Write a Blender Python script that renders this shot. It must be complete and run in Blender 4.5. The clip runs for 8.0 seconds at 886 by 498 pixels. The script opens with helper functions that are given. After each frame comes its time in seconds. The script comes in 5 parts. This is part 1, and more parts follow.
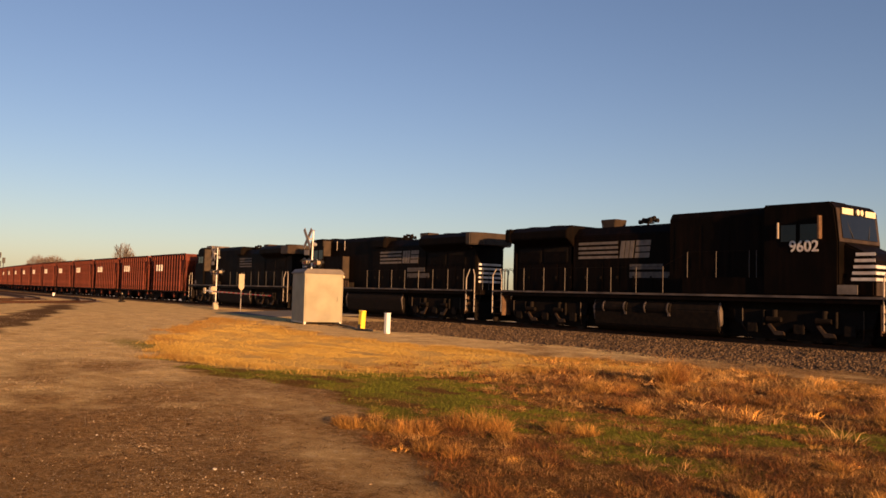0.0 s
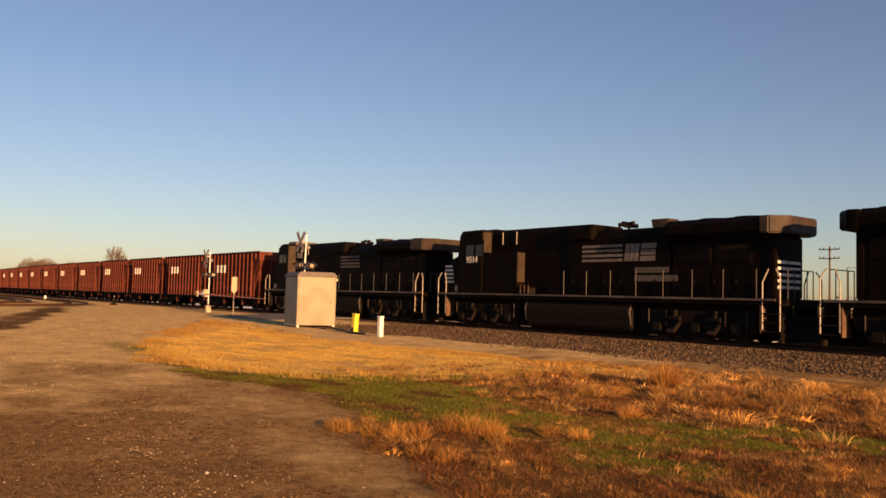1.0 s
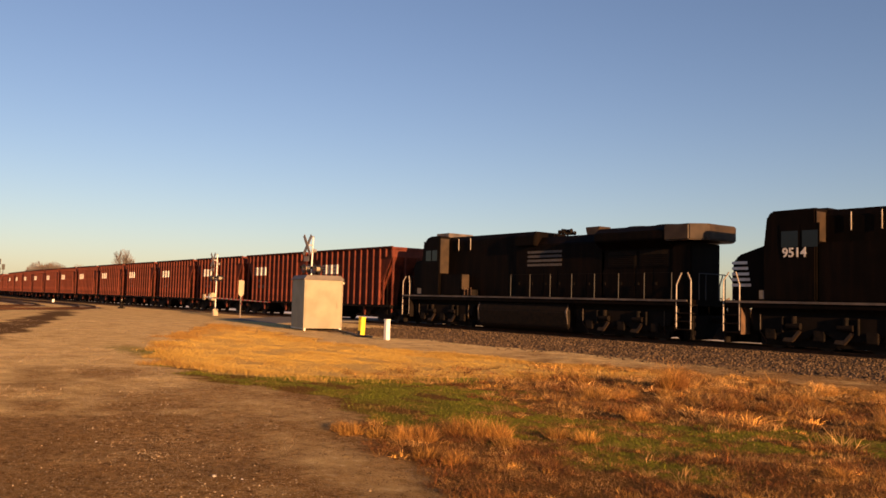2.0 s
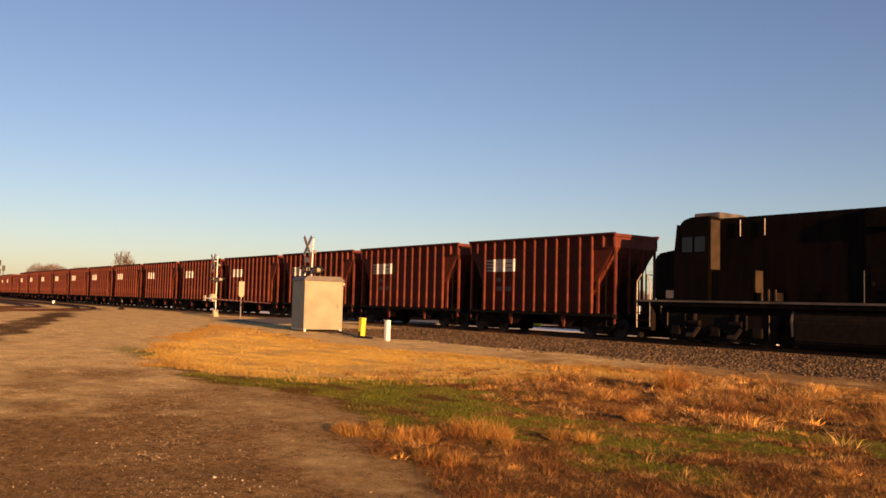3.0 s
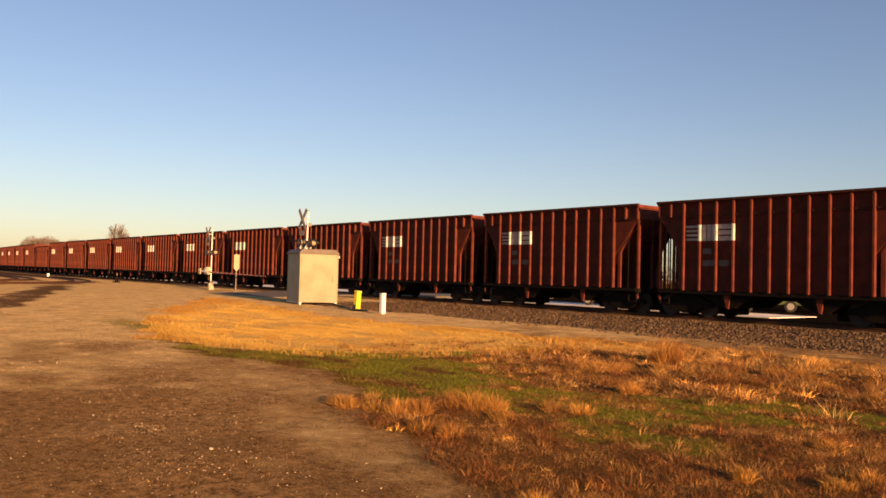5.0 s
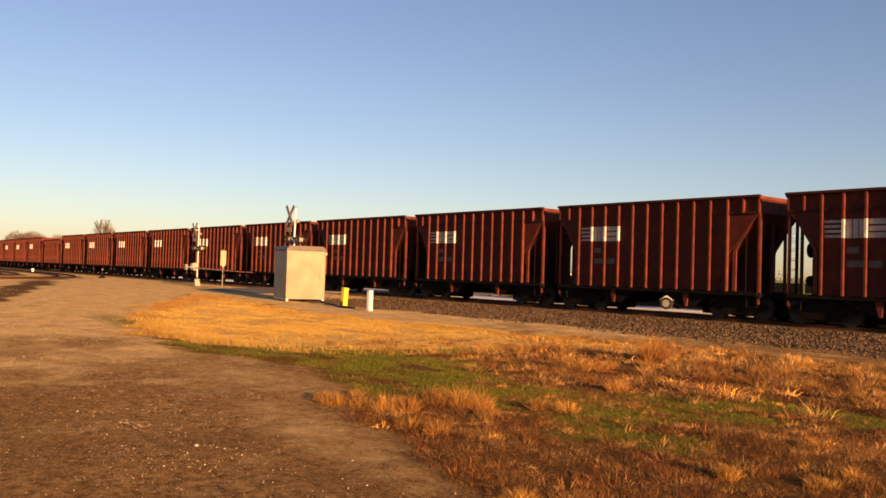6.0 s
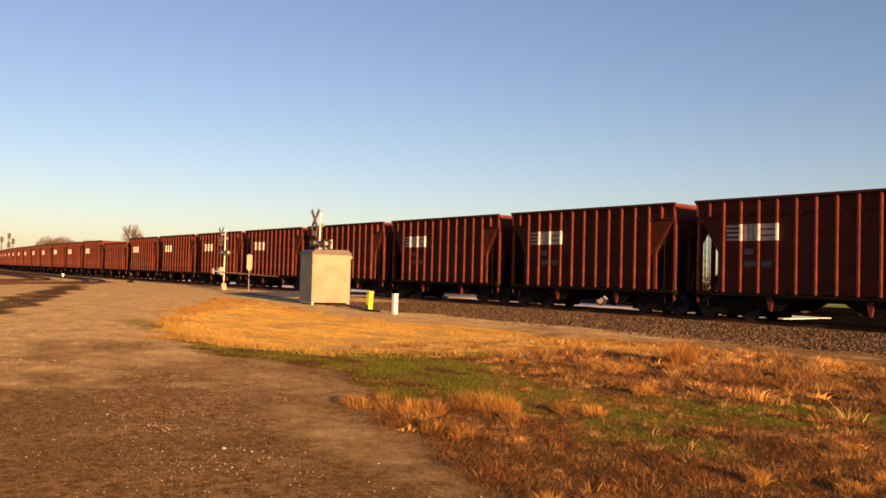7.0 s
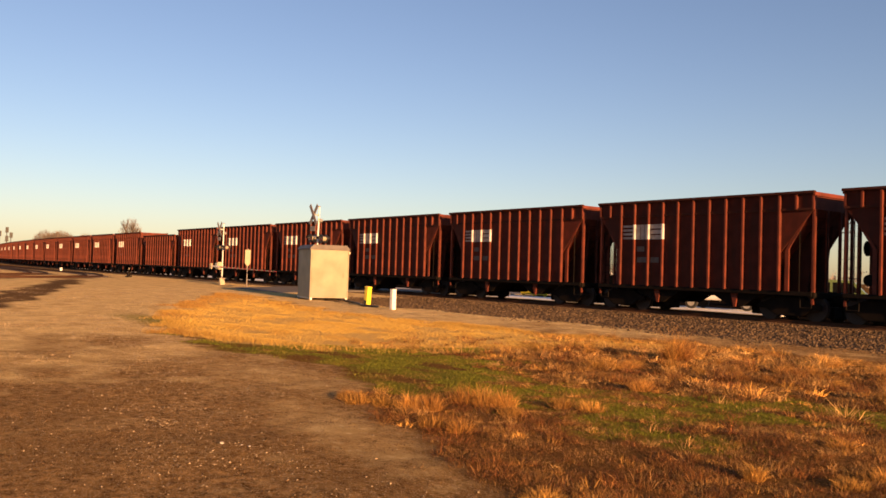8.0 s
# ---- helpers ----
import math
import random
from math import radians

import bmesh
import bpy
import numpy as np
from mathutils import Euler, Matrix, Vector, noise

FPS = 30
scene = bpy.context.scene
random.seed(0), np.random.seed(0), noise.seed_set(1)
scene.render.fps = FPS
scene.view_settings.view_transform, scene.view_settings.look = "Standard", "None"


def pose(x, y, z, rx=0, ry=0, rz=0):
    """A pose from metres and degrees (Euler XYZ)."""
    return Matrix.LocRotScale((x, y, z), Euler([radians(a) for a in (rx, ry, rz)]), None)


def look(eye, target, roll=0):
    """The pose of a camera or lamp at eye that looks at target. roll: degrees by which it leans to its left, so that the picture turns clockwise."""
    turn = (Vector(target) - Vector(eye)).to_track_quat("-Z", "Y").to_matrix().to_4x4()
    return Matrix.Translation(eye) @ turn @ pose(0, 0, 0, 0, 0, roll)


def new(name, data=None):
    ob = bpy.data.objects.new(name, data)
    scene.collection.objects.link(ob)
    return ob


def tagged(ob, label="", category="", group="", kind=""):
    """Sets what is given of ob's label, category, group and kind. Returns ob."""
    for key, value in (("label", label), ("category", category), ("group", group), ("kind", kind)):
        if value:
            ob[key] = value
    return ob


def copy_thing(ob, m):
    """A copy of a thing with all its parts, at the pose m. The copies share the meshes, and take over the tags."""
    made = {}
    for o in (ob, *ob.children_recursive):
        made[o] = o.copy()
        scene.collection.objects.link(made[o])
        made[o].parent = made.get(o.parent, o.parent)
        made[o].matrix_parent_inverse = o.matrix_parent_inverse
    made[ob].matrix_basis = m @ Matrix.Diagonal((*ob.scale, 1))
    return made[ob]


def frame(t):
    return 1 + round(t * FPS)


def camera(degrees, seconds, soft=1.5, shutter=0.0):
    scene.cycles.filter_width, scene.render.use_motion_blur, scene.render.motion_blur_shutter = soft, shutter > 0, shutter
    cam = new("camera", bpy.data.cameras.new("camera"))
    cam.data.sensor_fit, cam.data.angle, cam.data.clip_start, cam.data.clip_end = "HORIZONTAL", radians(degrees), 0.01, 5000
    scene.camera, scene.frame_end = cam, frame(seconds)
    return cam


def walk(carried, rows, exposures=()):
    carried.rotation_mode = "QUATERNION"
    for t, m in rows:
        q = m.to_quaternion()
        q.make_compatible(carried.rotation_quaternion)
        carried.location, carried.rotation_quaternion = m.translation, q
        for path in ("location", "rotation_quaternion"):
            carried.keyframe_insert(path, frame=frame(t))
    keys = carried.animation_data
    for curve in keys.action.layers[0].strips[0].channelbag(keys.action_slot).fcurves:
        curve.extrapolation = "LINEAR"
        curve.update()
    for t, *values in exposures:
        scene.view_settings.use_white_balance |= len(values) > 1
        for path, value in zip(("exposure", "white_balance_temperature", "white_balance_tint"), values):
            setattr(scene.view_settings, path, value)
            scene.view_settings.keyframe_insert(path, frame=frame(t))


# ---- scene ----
cam = camera(56.43, 8.0, soft=1.6)

# heading (degrees left of the y axis), tilt up, lean: the camera is held in one spot
EYE = (0.0, 0.0, 1.65)
HELD = [(0.0, 37.087, 3.145, 1.562), (0.5, 37.092, 2.915, 1.622), (1.0, 37.550, 3.380, 1.605),
        (1.5, 37.176, 3.491, 1.583), (3.0, 37.076, 3.638, 1.465), (3.5, 36.769, 2.805, 1.317),
        (4.0, 37.188, 2.169, 1.450), (5.5, 37.659, 1.613, 1.621), (6.0, 38.324, 1.635, 1.835),
        (6.5, 37.217, 1.373, 1.273), (7.0, 36.610, 1.792, 1.549), (7.5, 35.957, 1.826, 1.407),
        (8.0, 36.731, 1.503, 1.791)]


def held(a, p, r):
    a, p = radians(a), radians(p)
    way = Vector((-math.cos(a) * math.cos(p), math.sin(a) * math.cos(p), math.sin(p)))
    return look(EYE, Vector(EYE) + 10 * way, r)


# the clip's camera opens up slowly; its white balance leans to magenta
LIGHT = [(0.0, 0.82, 6520), (0.5, 0.89, 6580), (1.0, 0.89, 6580), (1.5, 0.92, 6600), (3.0, 0.97, 6560), (3.5, 0.95, 6740), (4.0, 0.99, 6740), (5.5, 1.18, 6740), (8.0, 1.18, 6700)]
walk(cam, [(t, held(a, p, r)) for t, a, p, r in HELD], [(t, e + 0.17, k, 30) for t, e, k in LIGHT])

# ---- world and sun ----
SUN_EL, SUN_AZ = 9.3, -7.5          # degrees up, degrees from the x axis
sun_dir = Vector((math.cos(radians(SUN_AZ)) * math.cos(radians(SUN_EL)),
                  math.sin(radians(SUN_AZ)) * math.cos(radians(SUN_EL)), math.sin(radians(SUN_EL))))
world = bpy.data.worlds.new("world")
scene.world = world
world.use_nodes = True
wn = world.node_tree
sky = wn.nodes.new("ShaderNodeTexSky")
sky.sky_type, sky.sun_disc = "NISHITA", False
sky.sun_elevation, sky.sun_rotation = radians(SUN_EL), radians(90 - SUN_AZ)
sky.air_density, sky.dust_density, sky.ozone_density = 1.0, 0.45, 2.1
wn.links.new(sky.outputs[0], wn.nodes["Background"].inputs[0])
wn.nodes["Background"].inputs[1].default_value = 0.06
lamp = bpy.data.lights.new("sun", "SUN")
lamp.energy, lamp.angle, lamp.color = 5.0, radians(0.5), (1.0, 0.58, 0.22)
sun = new("sun", lamp)
sun.matrix_world = look(sun_dir * 200, (0, 0, 0))


# ---- materials ----
def material(name, base, other=None, rough=0.7, metal=0.0, scale=3.0, mix=0.5, bump=0.0, bscale=40.0, stain=None, sscale=0.6,
             coords="Object", island=0.0, rand=0.0, spec=0.5, streak=False):
    """Base colour with a second tone at one scale, stains at a larger one, fine relief."""
    m = bpy.data.materials.new(name)
    m.use_nodes = True
    n, l = m.node_tree.nodes, m.node_tree.links
    b = n["Principled BSDF"]
    b.inputs["Metallic"].default_value = metal
    b.inputs["Specular IOR Level"].default_value = spec
    tc = n.new("ShaderNodeTexCoord")
    src = tc.outputs[coords]
    t1 = n.new("ShaderNodeTexNoise")
    t1.inputs["Scale"].default_value, t1.inputs["Detail"].default_value = scale, 6
    l.new(src, t1.inputs["Vector"])
    r1 = n.new("ShaderNodeValToRGB")
    r1.color_ramp.elements[0].position, r1.color_ramp.elements[1].position = 0.35, 0.68
    o = other or tuple(c * 0.6 for c in base)
    r1.color_ramp.elements[0].color, r1.color_ramp.elements[1].color = (*base, 1), (*[base[i] * (1 - mix) + o[i] * mix for i in range(3)], 1)
    l.new(t1.outputs[0], r1.inputs[0])
    col = r1.outputs[0]
    if stain:
        t2 = n.new("ShaderNodeTexNoise")
        t2.inputs["Scale"].default_value, t2.inputs["Detail"].default_value = sscale, 8
        if streak:
            mp = n.new("ShaderNodeMapping")
            mp.inputs["Scale"].default_value = (5.0, 5.0, 0.5)
            l.new(src, mp.inputs["Vector"])
            l.new(mp.outputs[0], t2.inputs["Vector"])
        else:
            l.new(src, t2.inputs["Vector"])
        r2 = n.new("ShaderNodeValToRGB")
        r2.color_ramp.elements[0].position, r2.color_ramp.elements[1].position = 0.5, 0.72
        l.new(t2.outputs[0], r2.inputs[0])
        mx = n.new("ShaderNodeMixRGB")
        l.new(r2.outputs[0], mx.inputs[0])
        l.new(col, mx.inputs[1])
        mx.inputs[2].default_value = (*stain, 1)
        col = mx.outputs[0]
    if island or rand:
        gi = n.new("ShaderNodeNewGeometry" if island else "ShaderNodeObjectInfo")
        hv = n.new("ShaderNodeHueSaturation")
        mr = n.new("ShaderNodeMapRange")
        k = island or rand
        mr.inputs[3].default_value, mr.inputs[4].default_value = 1 - k, 1 + k
        l.new(gi.outputs["Random Per Island" if island else "Random"], mr.inputs[0])
        l.new(mr.outputs[0], hv.inputs["Value"])
        l.new(col, hv.inputs["Color"])
        col = hv.outputs[0]
    l.new(col, b.inputs["Base Color"])
    rr = n.new("ShaderNodeMapRange")
    rr.inputs[3].default_value, rr.inputs[4].default_value = max(0.05, rough - 0.12), min(1, rough + 0.12)
    l.new(t1.outputs[0], rr.inputs[0])
    l.new(rr.outputs[0], b.inputs["Roughness"])
    if bump:
        t3 = n.new("ShaderNodeTexNoise")
        t3.inputs["Scale"].default_value, t3.inputs["Detail"].default_value = bscale, 5
        l.new(src, t3.inputs["Vector"])
        bp = n.new("ShaderNodeBump")
        bp.inputs["Strength"].default_value, bp.inputs["Distance"].default_value = bump, 0.02
        l.new(t3.outputs[0], bp.inputs["Height"])
        l.new(bp.outputs[0], b.inputs["Normal"])
    return m


# streaky oxide red, darkened to paint in the ribs' shade on the sheets
OXIDE_SHADED = material("shaded_oxide_red_paint", (0.088, 0.0145, 0.006), (0.046, 0.009, 0.004), 0.8, scale=2.2, mix=0.8, bump=0.15, stain=(0.045, 0.014, 0.007), sscale=0.8, rand=0.2, spec=0.2, streak=True)
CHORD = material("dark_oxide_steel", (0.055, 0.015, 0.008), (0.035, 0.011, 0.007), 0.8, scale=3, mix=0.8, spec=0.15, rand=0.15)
# lighter red of ribs and ends, without the painted shade
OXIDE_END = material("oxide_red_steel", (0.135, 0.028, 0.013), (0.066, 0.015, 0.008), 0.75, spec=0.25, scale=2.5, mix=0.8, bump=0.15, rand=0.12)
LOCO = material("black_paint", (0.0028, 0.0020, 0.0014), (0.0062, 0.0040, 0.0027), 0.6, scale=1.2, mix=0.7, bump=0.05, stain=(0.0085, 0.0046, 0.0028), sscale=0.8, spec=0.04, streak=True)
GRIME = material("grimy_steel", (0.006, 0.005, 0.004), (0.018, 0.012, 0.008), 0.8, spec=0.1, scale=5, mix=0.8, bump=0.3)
# sooty brown-black; on body faces its lighter tone is painted sunlight
SOOTY_LIT = material("sooty_sunlit_paint", (0.044, 0.027, 0.014), (0.014, 0.009, 0.005), 0.6, scale=2.0, mix=0.8, bump=0.1, spec=0.3)
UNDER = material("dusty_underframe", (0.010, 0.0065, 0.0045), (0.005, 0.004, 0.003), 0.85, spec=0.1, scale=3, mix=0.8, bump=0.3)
WHEEL = material("wheel_steel", (0.018, 0.013, 0.010), (0.035, 0.025, 0.018), 0.7, metal=0.2, scale=8)
LETTER = material("white_lettering", (0.62, 0.60, 0.57), (0.40, 0.36, 0.32), 0.6, scale=7, mix=0.5, stain=(0.38, 0.30, 0.26), sscale=1.5)
# white lettering dimmed, with the shade between ribs put into its colour
DULL = material("shaded_white_lettering", (0.36, 0.31, 0.27), (0.2, 0.16, 0.135), 0.65, scale=6, mix=0.8)
FADED = material("faded_lettering", (0.085, 0.072, 0.062), (0.045, 0.037, 0.032), 0.7, scale=6, mix=0.7)
RAILING = material("handrail_paint", (0.042, 0.030, 0.022), (0.020, 0.015, 0.012), 0.5, scale=6)
STEPRAIL = material("step_rail_paint", (0.36, 0.31, 0.25), (0.2, 0.16, 0.13), 0.5, scale=6)
# emblem white greyed down, shade on the hood side painted into it
EMBLEM = material("shaded_emblem_white", (0.165, 0.14, 0.115), (0.085, 0.07, 0.057), 0.65, scale=4, mix=0.8)
DECKEDGE = material("reflective_sill", (0.13, 0.10, 0.08), (0.03, 0.024, 0.02), 0.6, scale=1.5, mix=0.9)
WINDOW = material("cab_glass", (0.006, 0.006, 0.0065), None, 0.16, scale=1, spec=0.35)
# underframe brown made lighter, with sunlight painted into its colour
WELL = material("sunlit_step_steel", (0.13, 0.075, 0.042), (0.06, 0.036, 0.022), 0.8, scale=4, mix=0.8, spec=0.2)
NUMBOX = material("number_board", (0.75, 0.68, 0.45), None, 0.4, scale=4)
BUNGALOW = material("galvanised_sheet", (0.25, 0.225, 0.145), (0.19, 0.17, 0.11), 0.6, metal=0.1, scale=1.4, mix=0.8, bump=0.05, stain=(0.25, 0.215, 0.16), sscale=0.9)
ROOFING = material("roof_sheet", (0.12, 0.10, 0.085), (0.075, 0.062, 0.055), 0.7, scale=3)
WHITE = material("white_paint", (0.78, 0.77, 0.72), (0.6, 0.58, 0.52), 0.5, scale=4, mix=0.5, stain=(0.5, 0.45, 0.38), sscale=2)
SILVER = material("aluminium_paint", (0.42, 0.41, 0.38), (0.28, 0.27, 0.25), 0.4, metal=0.4, scale=5, mix=0.6)
SIGNBACK = material("sign_back", (0.40, 0.33, 0.22), (0.27, 0.22, 0.15), 0.55, metal=0.2, scale=4)
BOARD_BACK = material("weathered_board", (0.22, 0.19, 0.17), (0.14, 0.12, 0.11), 0.7, scale=5)
LENS = material("red_lens", (0.10, 0.008, 0.006), None, 0.25, scale=5)
RED = material("red_stripe", (0.45, 0.03, 0.02), None, 0.5, scale=5)
YELLOW = material("yellow_marker", (0.80, 0.60, 0.02), (0.62, 0.44, 0.02), 0.45, scale=5, mix=0.5)
BLACKP = material("black_metal", (0.02, 0.02, 0.02), (0.05, 0.045, 0.04), 0.6, scale=6)
RAIL = material("rusty_rail", (0.075, 0.036, 0.020), (0.04, 0.021, 0.013), 0.8, scale=4, spec=0.1)
RAILTOP = material("polished_rail_head", (0.42, 0.38, 0.34), None, 0.3, metal=1.0, scale=10)
TIE = material("creosoted_tie", (0.055, 0.038, 0.028), (0.09, 0.07, 0.055), 0.9, scale=6, mix=0.7, bump=0.3, island=0.3)
STONE = material("ballast_stone", (0.115, 0.078, 0.046), (0.05, 0.033, 0.02), 0.9, scale=9, mix=0.8, bump=0.3, island=0.55, spec=0.1)
PEBBLE = material("pale_pebble", (0.34, 0.255, 0.15), (0.16, 0.11, 0.06), 0.85, scale=20, mix=0.7, island=0.5)
GRIT = material("mixed_grit", (0.15, 0.088, 0.040), (0.055, 0.030, 0.014), 0.9, scale=30, mix=0.8, island=0.85, spec=0.1)
PALE_STONE = material("chalky_stone", (0.46, 0.41, 0.33), (0.30, 0.25, 0.19), 0.9, scale=60, mix=0.8, bump=0.4, bscale=150, spec=0.1)
BARK = material("bark", (0.10, 0.078, 0.06), (0.06, 0.047, 0.038), 0.9, scale=8, mix=0.8, bump=0.4)
PALE_TWIG = material("pale_bare_twigs", (0.22, 0.185, 0.155), (0.15, 0.125, 0.105), 0.9, scale=3, island=0.2)
TWIG = material("bare_twigs", (0.17, 0.135, 0.11), (0.11, 0.088, 0.072), 0.9, scale=3, island=0.2)
WOOD = material("pole_timber", (0.12, 0.085, 0.06), (0.07, 0.05, 0.04), 0.9, scale=10, mix=0.7)
CONCRETE = material("pale_concrete", (0.78, 0.75, 0.69), (0.62, 0.59, 0.54), 0.85, scale=1.5, mix=0.7, bump=0.1, stain=(0.55, 0.52, 0.47), sscale=0.3)
ASPHALT = material("worn_asphalt", (0.075, 0.068, 0.06), (0.13, 0.11, 0.09), 0.9, scale=4, mix=0.8, bump=0.3)
CARGREEN = material("green_car_paint", (0.10, 0.145, 0.06), (0.075, 0.11, 0.045), 0.3, scale=3, mix=0.5)
CARWHITE = material("white_car_paint", (0.75, 0.74, 0.72), None, 0.3, scale=3, mix=0.1)
TYRE = material("tyre_rubber", (0.02, 0.02, 0.02), None, 0.9, scale=9)


# ---- mesh helpers ----
def add_box(bm, x0, x1, y0, y1, z0, z1):
    v = [bm.verts.new(p) for p in ((x0, y0, z0), (x1, y0, z0), (x1, y1, z0), (x0, y1, z0), (x0, y0, z1), (x1, y0, z1), (x1, y1, z1), (x0, y1, z1))]
    for f in ((3, 2, 1, 0), (4, 5, 6, 7), (0, 1, 5, 4), (1, 2, 6, 5), (2, 3, 7, 6), (3, 0, 4, 7)):
        bm.faces.new([v[i] for i in f])


def box(x0, x1, y0, y1, z0, z1, bevel=0.0):
    bm = bmesh.new()
    add_box(bm, x0, x1, y0, y1, z0, z1)
    if bevel:
        bmesh.ops.bevel(bm, geom=bm.edges[:], offset=bevel, segments=2, affect="EDGES", clamp_overlap=True)
    return bm


def add_prism(bm, outline, a, b, axis="y"):
    """A flat outline pushed through from a to b along an axis; the outline is given in the two other axes."""
    def at(p, q):
        return {"y": (p[0], q, p[1]), "x": (q, p[0], p[1]), "z": (p[0], p[1], q)}[axis]
    lo, hi = [bm.verts.new(at(p, a)) for p in outline], [bm.verts.new(at(p, b)) for p in outline]
    bm.faces.new(lo)
    bm.faces.new(hi[::-1])
    k = len(outline)
    for i in range(k):
        bm.faces.new((lo[i], hi[i], hi[(i + 1) % k], lo[(i + 1) % k]))


def prism(outline, a, b, axis="y", bevel=0.0):
    bm = bmesh.new()
    add_prism(bm, outline, a, b, axis)
    bmesh.ops.recalc_face_normals(bm, faces=bm.faces[:])
    if bevel:
        bmesh.ops.bevel(bm, geom=bm.edges[:], offset=bevel, segments=2, affect="EDGES", clamp_overlap=True)
    return bm


def add_rod(bm, p, q, r0, r1=None, sides=8):
    p, q = Vector(p), Vector(q)
    r1 = r0 if r1 is None else r1
    turn = (q - p).to_track_quat("Z", "Y").to_matrix()
    rings = []
    for c, r in ((p, r0), (q, r1)):
        rings.append([bm.verts.new(c + turn @ Vector((r * math.cos(2 * math.pi * i / sides), r * math.sin(2 * math.pi * i / sides), 0))) for i in range(sides)])
    for i in range(sides):
        j = (i + 1) % sides
        bm.faces.new((rings[0][i], rings[0][j], rings[1][j], rings[1][i]))
    bm.faces.new(rings[0][::-1])
    bm.faces.new(rings[1])


def rod(p, q, r0, r1=None, sides=8):
    bm = bmesh.new()
    add_rod(bm, p, q, r0, r1, sides)
    return bm


def pipe(points, r, sides=6):
    bm = bmesh.new()
    for p, q in zip(points, points[1:]):
        add_rod(bm, p, q, r, r, sides)
    return bm


def mesh_of(name, bm, mat, smooth=False):
    me = bpy.data.meshes.new(name)
    bm.normal_update()
    bm.to_mesh(me)
    bm.free()
    me.materials.append(mat)
    if smooth:
        me.polygons.foreach_set("use_smooth", [True] * len(me.polygons))
    return me


def part(name, bm, mat, parent, label="", at=None, smooth=False):
    """One mesh object under a thing or a part; bm may be a bmesh or a ready mesh."""
    me = bm if isinstance(bm, bpy.types.Mesh) else mesh_of(name, bm, mat, smooth)
    ob = new(name, me)
    ob.parent = parent
    if at is not None:
        ob.matrix_basis = at
    return tagged(ob, label)


def thing(name, at, label, category, group="", kind=""):
    ob = new(name)
    ob.empty_display_size = 0.3
    ob.matrix_basis = at
    return tagged(ob, label, category, group, kind)


def solo(name, bm, mat, label="", category="", group="", kind="", at=None, smooth=False):
    ob = new(name, bm if isinstance(bm, bpy.types.Mesh) else mesh_of(name, bm, mat, smooth))
    if at is not None:
        ob.matrix_basis = at
    return tagged(ob, label, category, group, kind)


def bulk(name, verts, faces, mat, tone=None):
    """A mesh from arrays: verts (n, 3), faces (m, k) of one size."""
    me = bpy.data.meshes.new(name)
    n, (m, k) = len(verts), faces.shape
    me.vertices.add(n)
    me.vertices.foreach_set("co", np.asarray(verts, np.float32).ravel())
    me.loops.add(m * k)
    me.loops.foreach_set("vertex_index", faces.astype(np.int32).ravel())
    me.polygons.add(m)
    me.polygons.foreach_set("loop_start", np.arange(0, m * k, k, dtype=np.int32))
    me.update(calc_edges=True)
    me.materials.append(mat)
    if tone is not None:
        at = me.color_attributes.new("tone", "FLOAT_COLOR", "POINT")
        at.data.foreach_set("color", np.asarray(tone, np.float32).ravel())
    return me


def lettering(text, size, mat):
    cu = bpy.data.curves.new("lettering", "FONT")
    cu.body, cu.size, cu.extrude, cu.offset, cu.align_x, cu.align_y = text, size, 0.006, size * 0.02, "CENTER", "CENTER"
    tmp = bpy.data.objects.new("lettering", cu)
    scene.collection.objects.link(tmp)
    bpy.context.view_layer.update()
    me = bpy.data.meshes.new_from_object(tmp.evaluated_get(bpy.context.evaluated_depsgraph_get()))
    bpy.data.objects.remove(tmp)
    me.materials.clear()
    me.materials.append(mat)
    return me


# ---- the line of the track ----
TRACK_Y, BEND_AT, BEND = 29.55, 101.0, 0.00080
RAIL_Z = 0.22


def on_track(s, side=0.0):
    """Place and heading at s metres along the line towards the far end (negative x)."""
    t = max(0.0, s - BEND_AT)
    a = BEND * t
    x, y = -(s - BEND * BEND * t ** 3 / 6), TRACK_Y + BEND * t * t / 2
    return x + side * math.sin(a), y + side * math.cos(a), -math.degrees(a)


def line_y(x):
    t = np.clip(-np.asarray(x, float) - BEND_AT, 0, None)
    return TRACK_Y + BEND * t * t / 2


# ---- the ground ----
def smooth_path(knots, n=8):
    out = []
    for i in range(len(knots) - 1):
        p0, p1, p2, p3 = (np.array(knots[min(max(j, 0), len(knots) - 1)], float) for j in (i - 1, i, i + 1, i + 2))
        for u in np.linspace(0, 1, n, endpoint=False):
            out.append(tuple(0.5 * (2 * p1 + (p2 - p0) * u + (2 * p0 - 5 * p1 + 4 * p2 - p3) * u * u + (3 * p1 - p0 - 3 * p2 + p3) * u ** 3)))
    return out + [knots[-1]]


SPUR = smooth_path([(-190, 24.2), (-160, 24.4), (-138, 24.3), (-107, 24.0), (-90, 22.3), (-80, 18.6), (-75.2, 13.5), (-73, 8), (-72, 0), (-71, -12)])
OLD_SPUR = smooth_path([(-210, 20.5), (-170, 20.6), (-140, 20.4), (-112, 19.6), (-99, 18.6), (-91, 17.0), (-86, 13.0), (-84, 8), (-83, 0)])
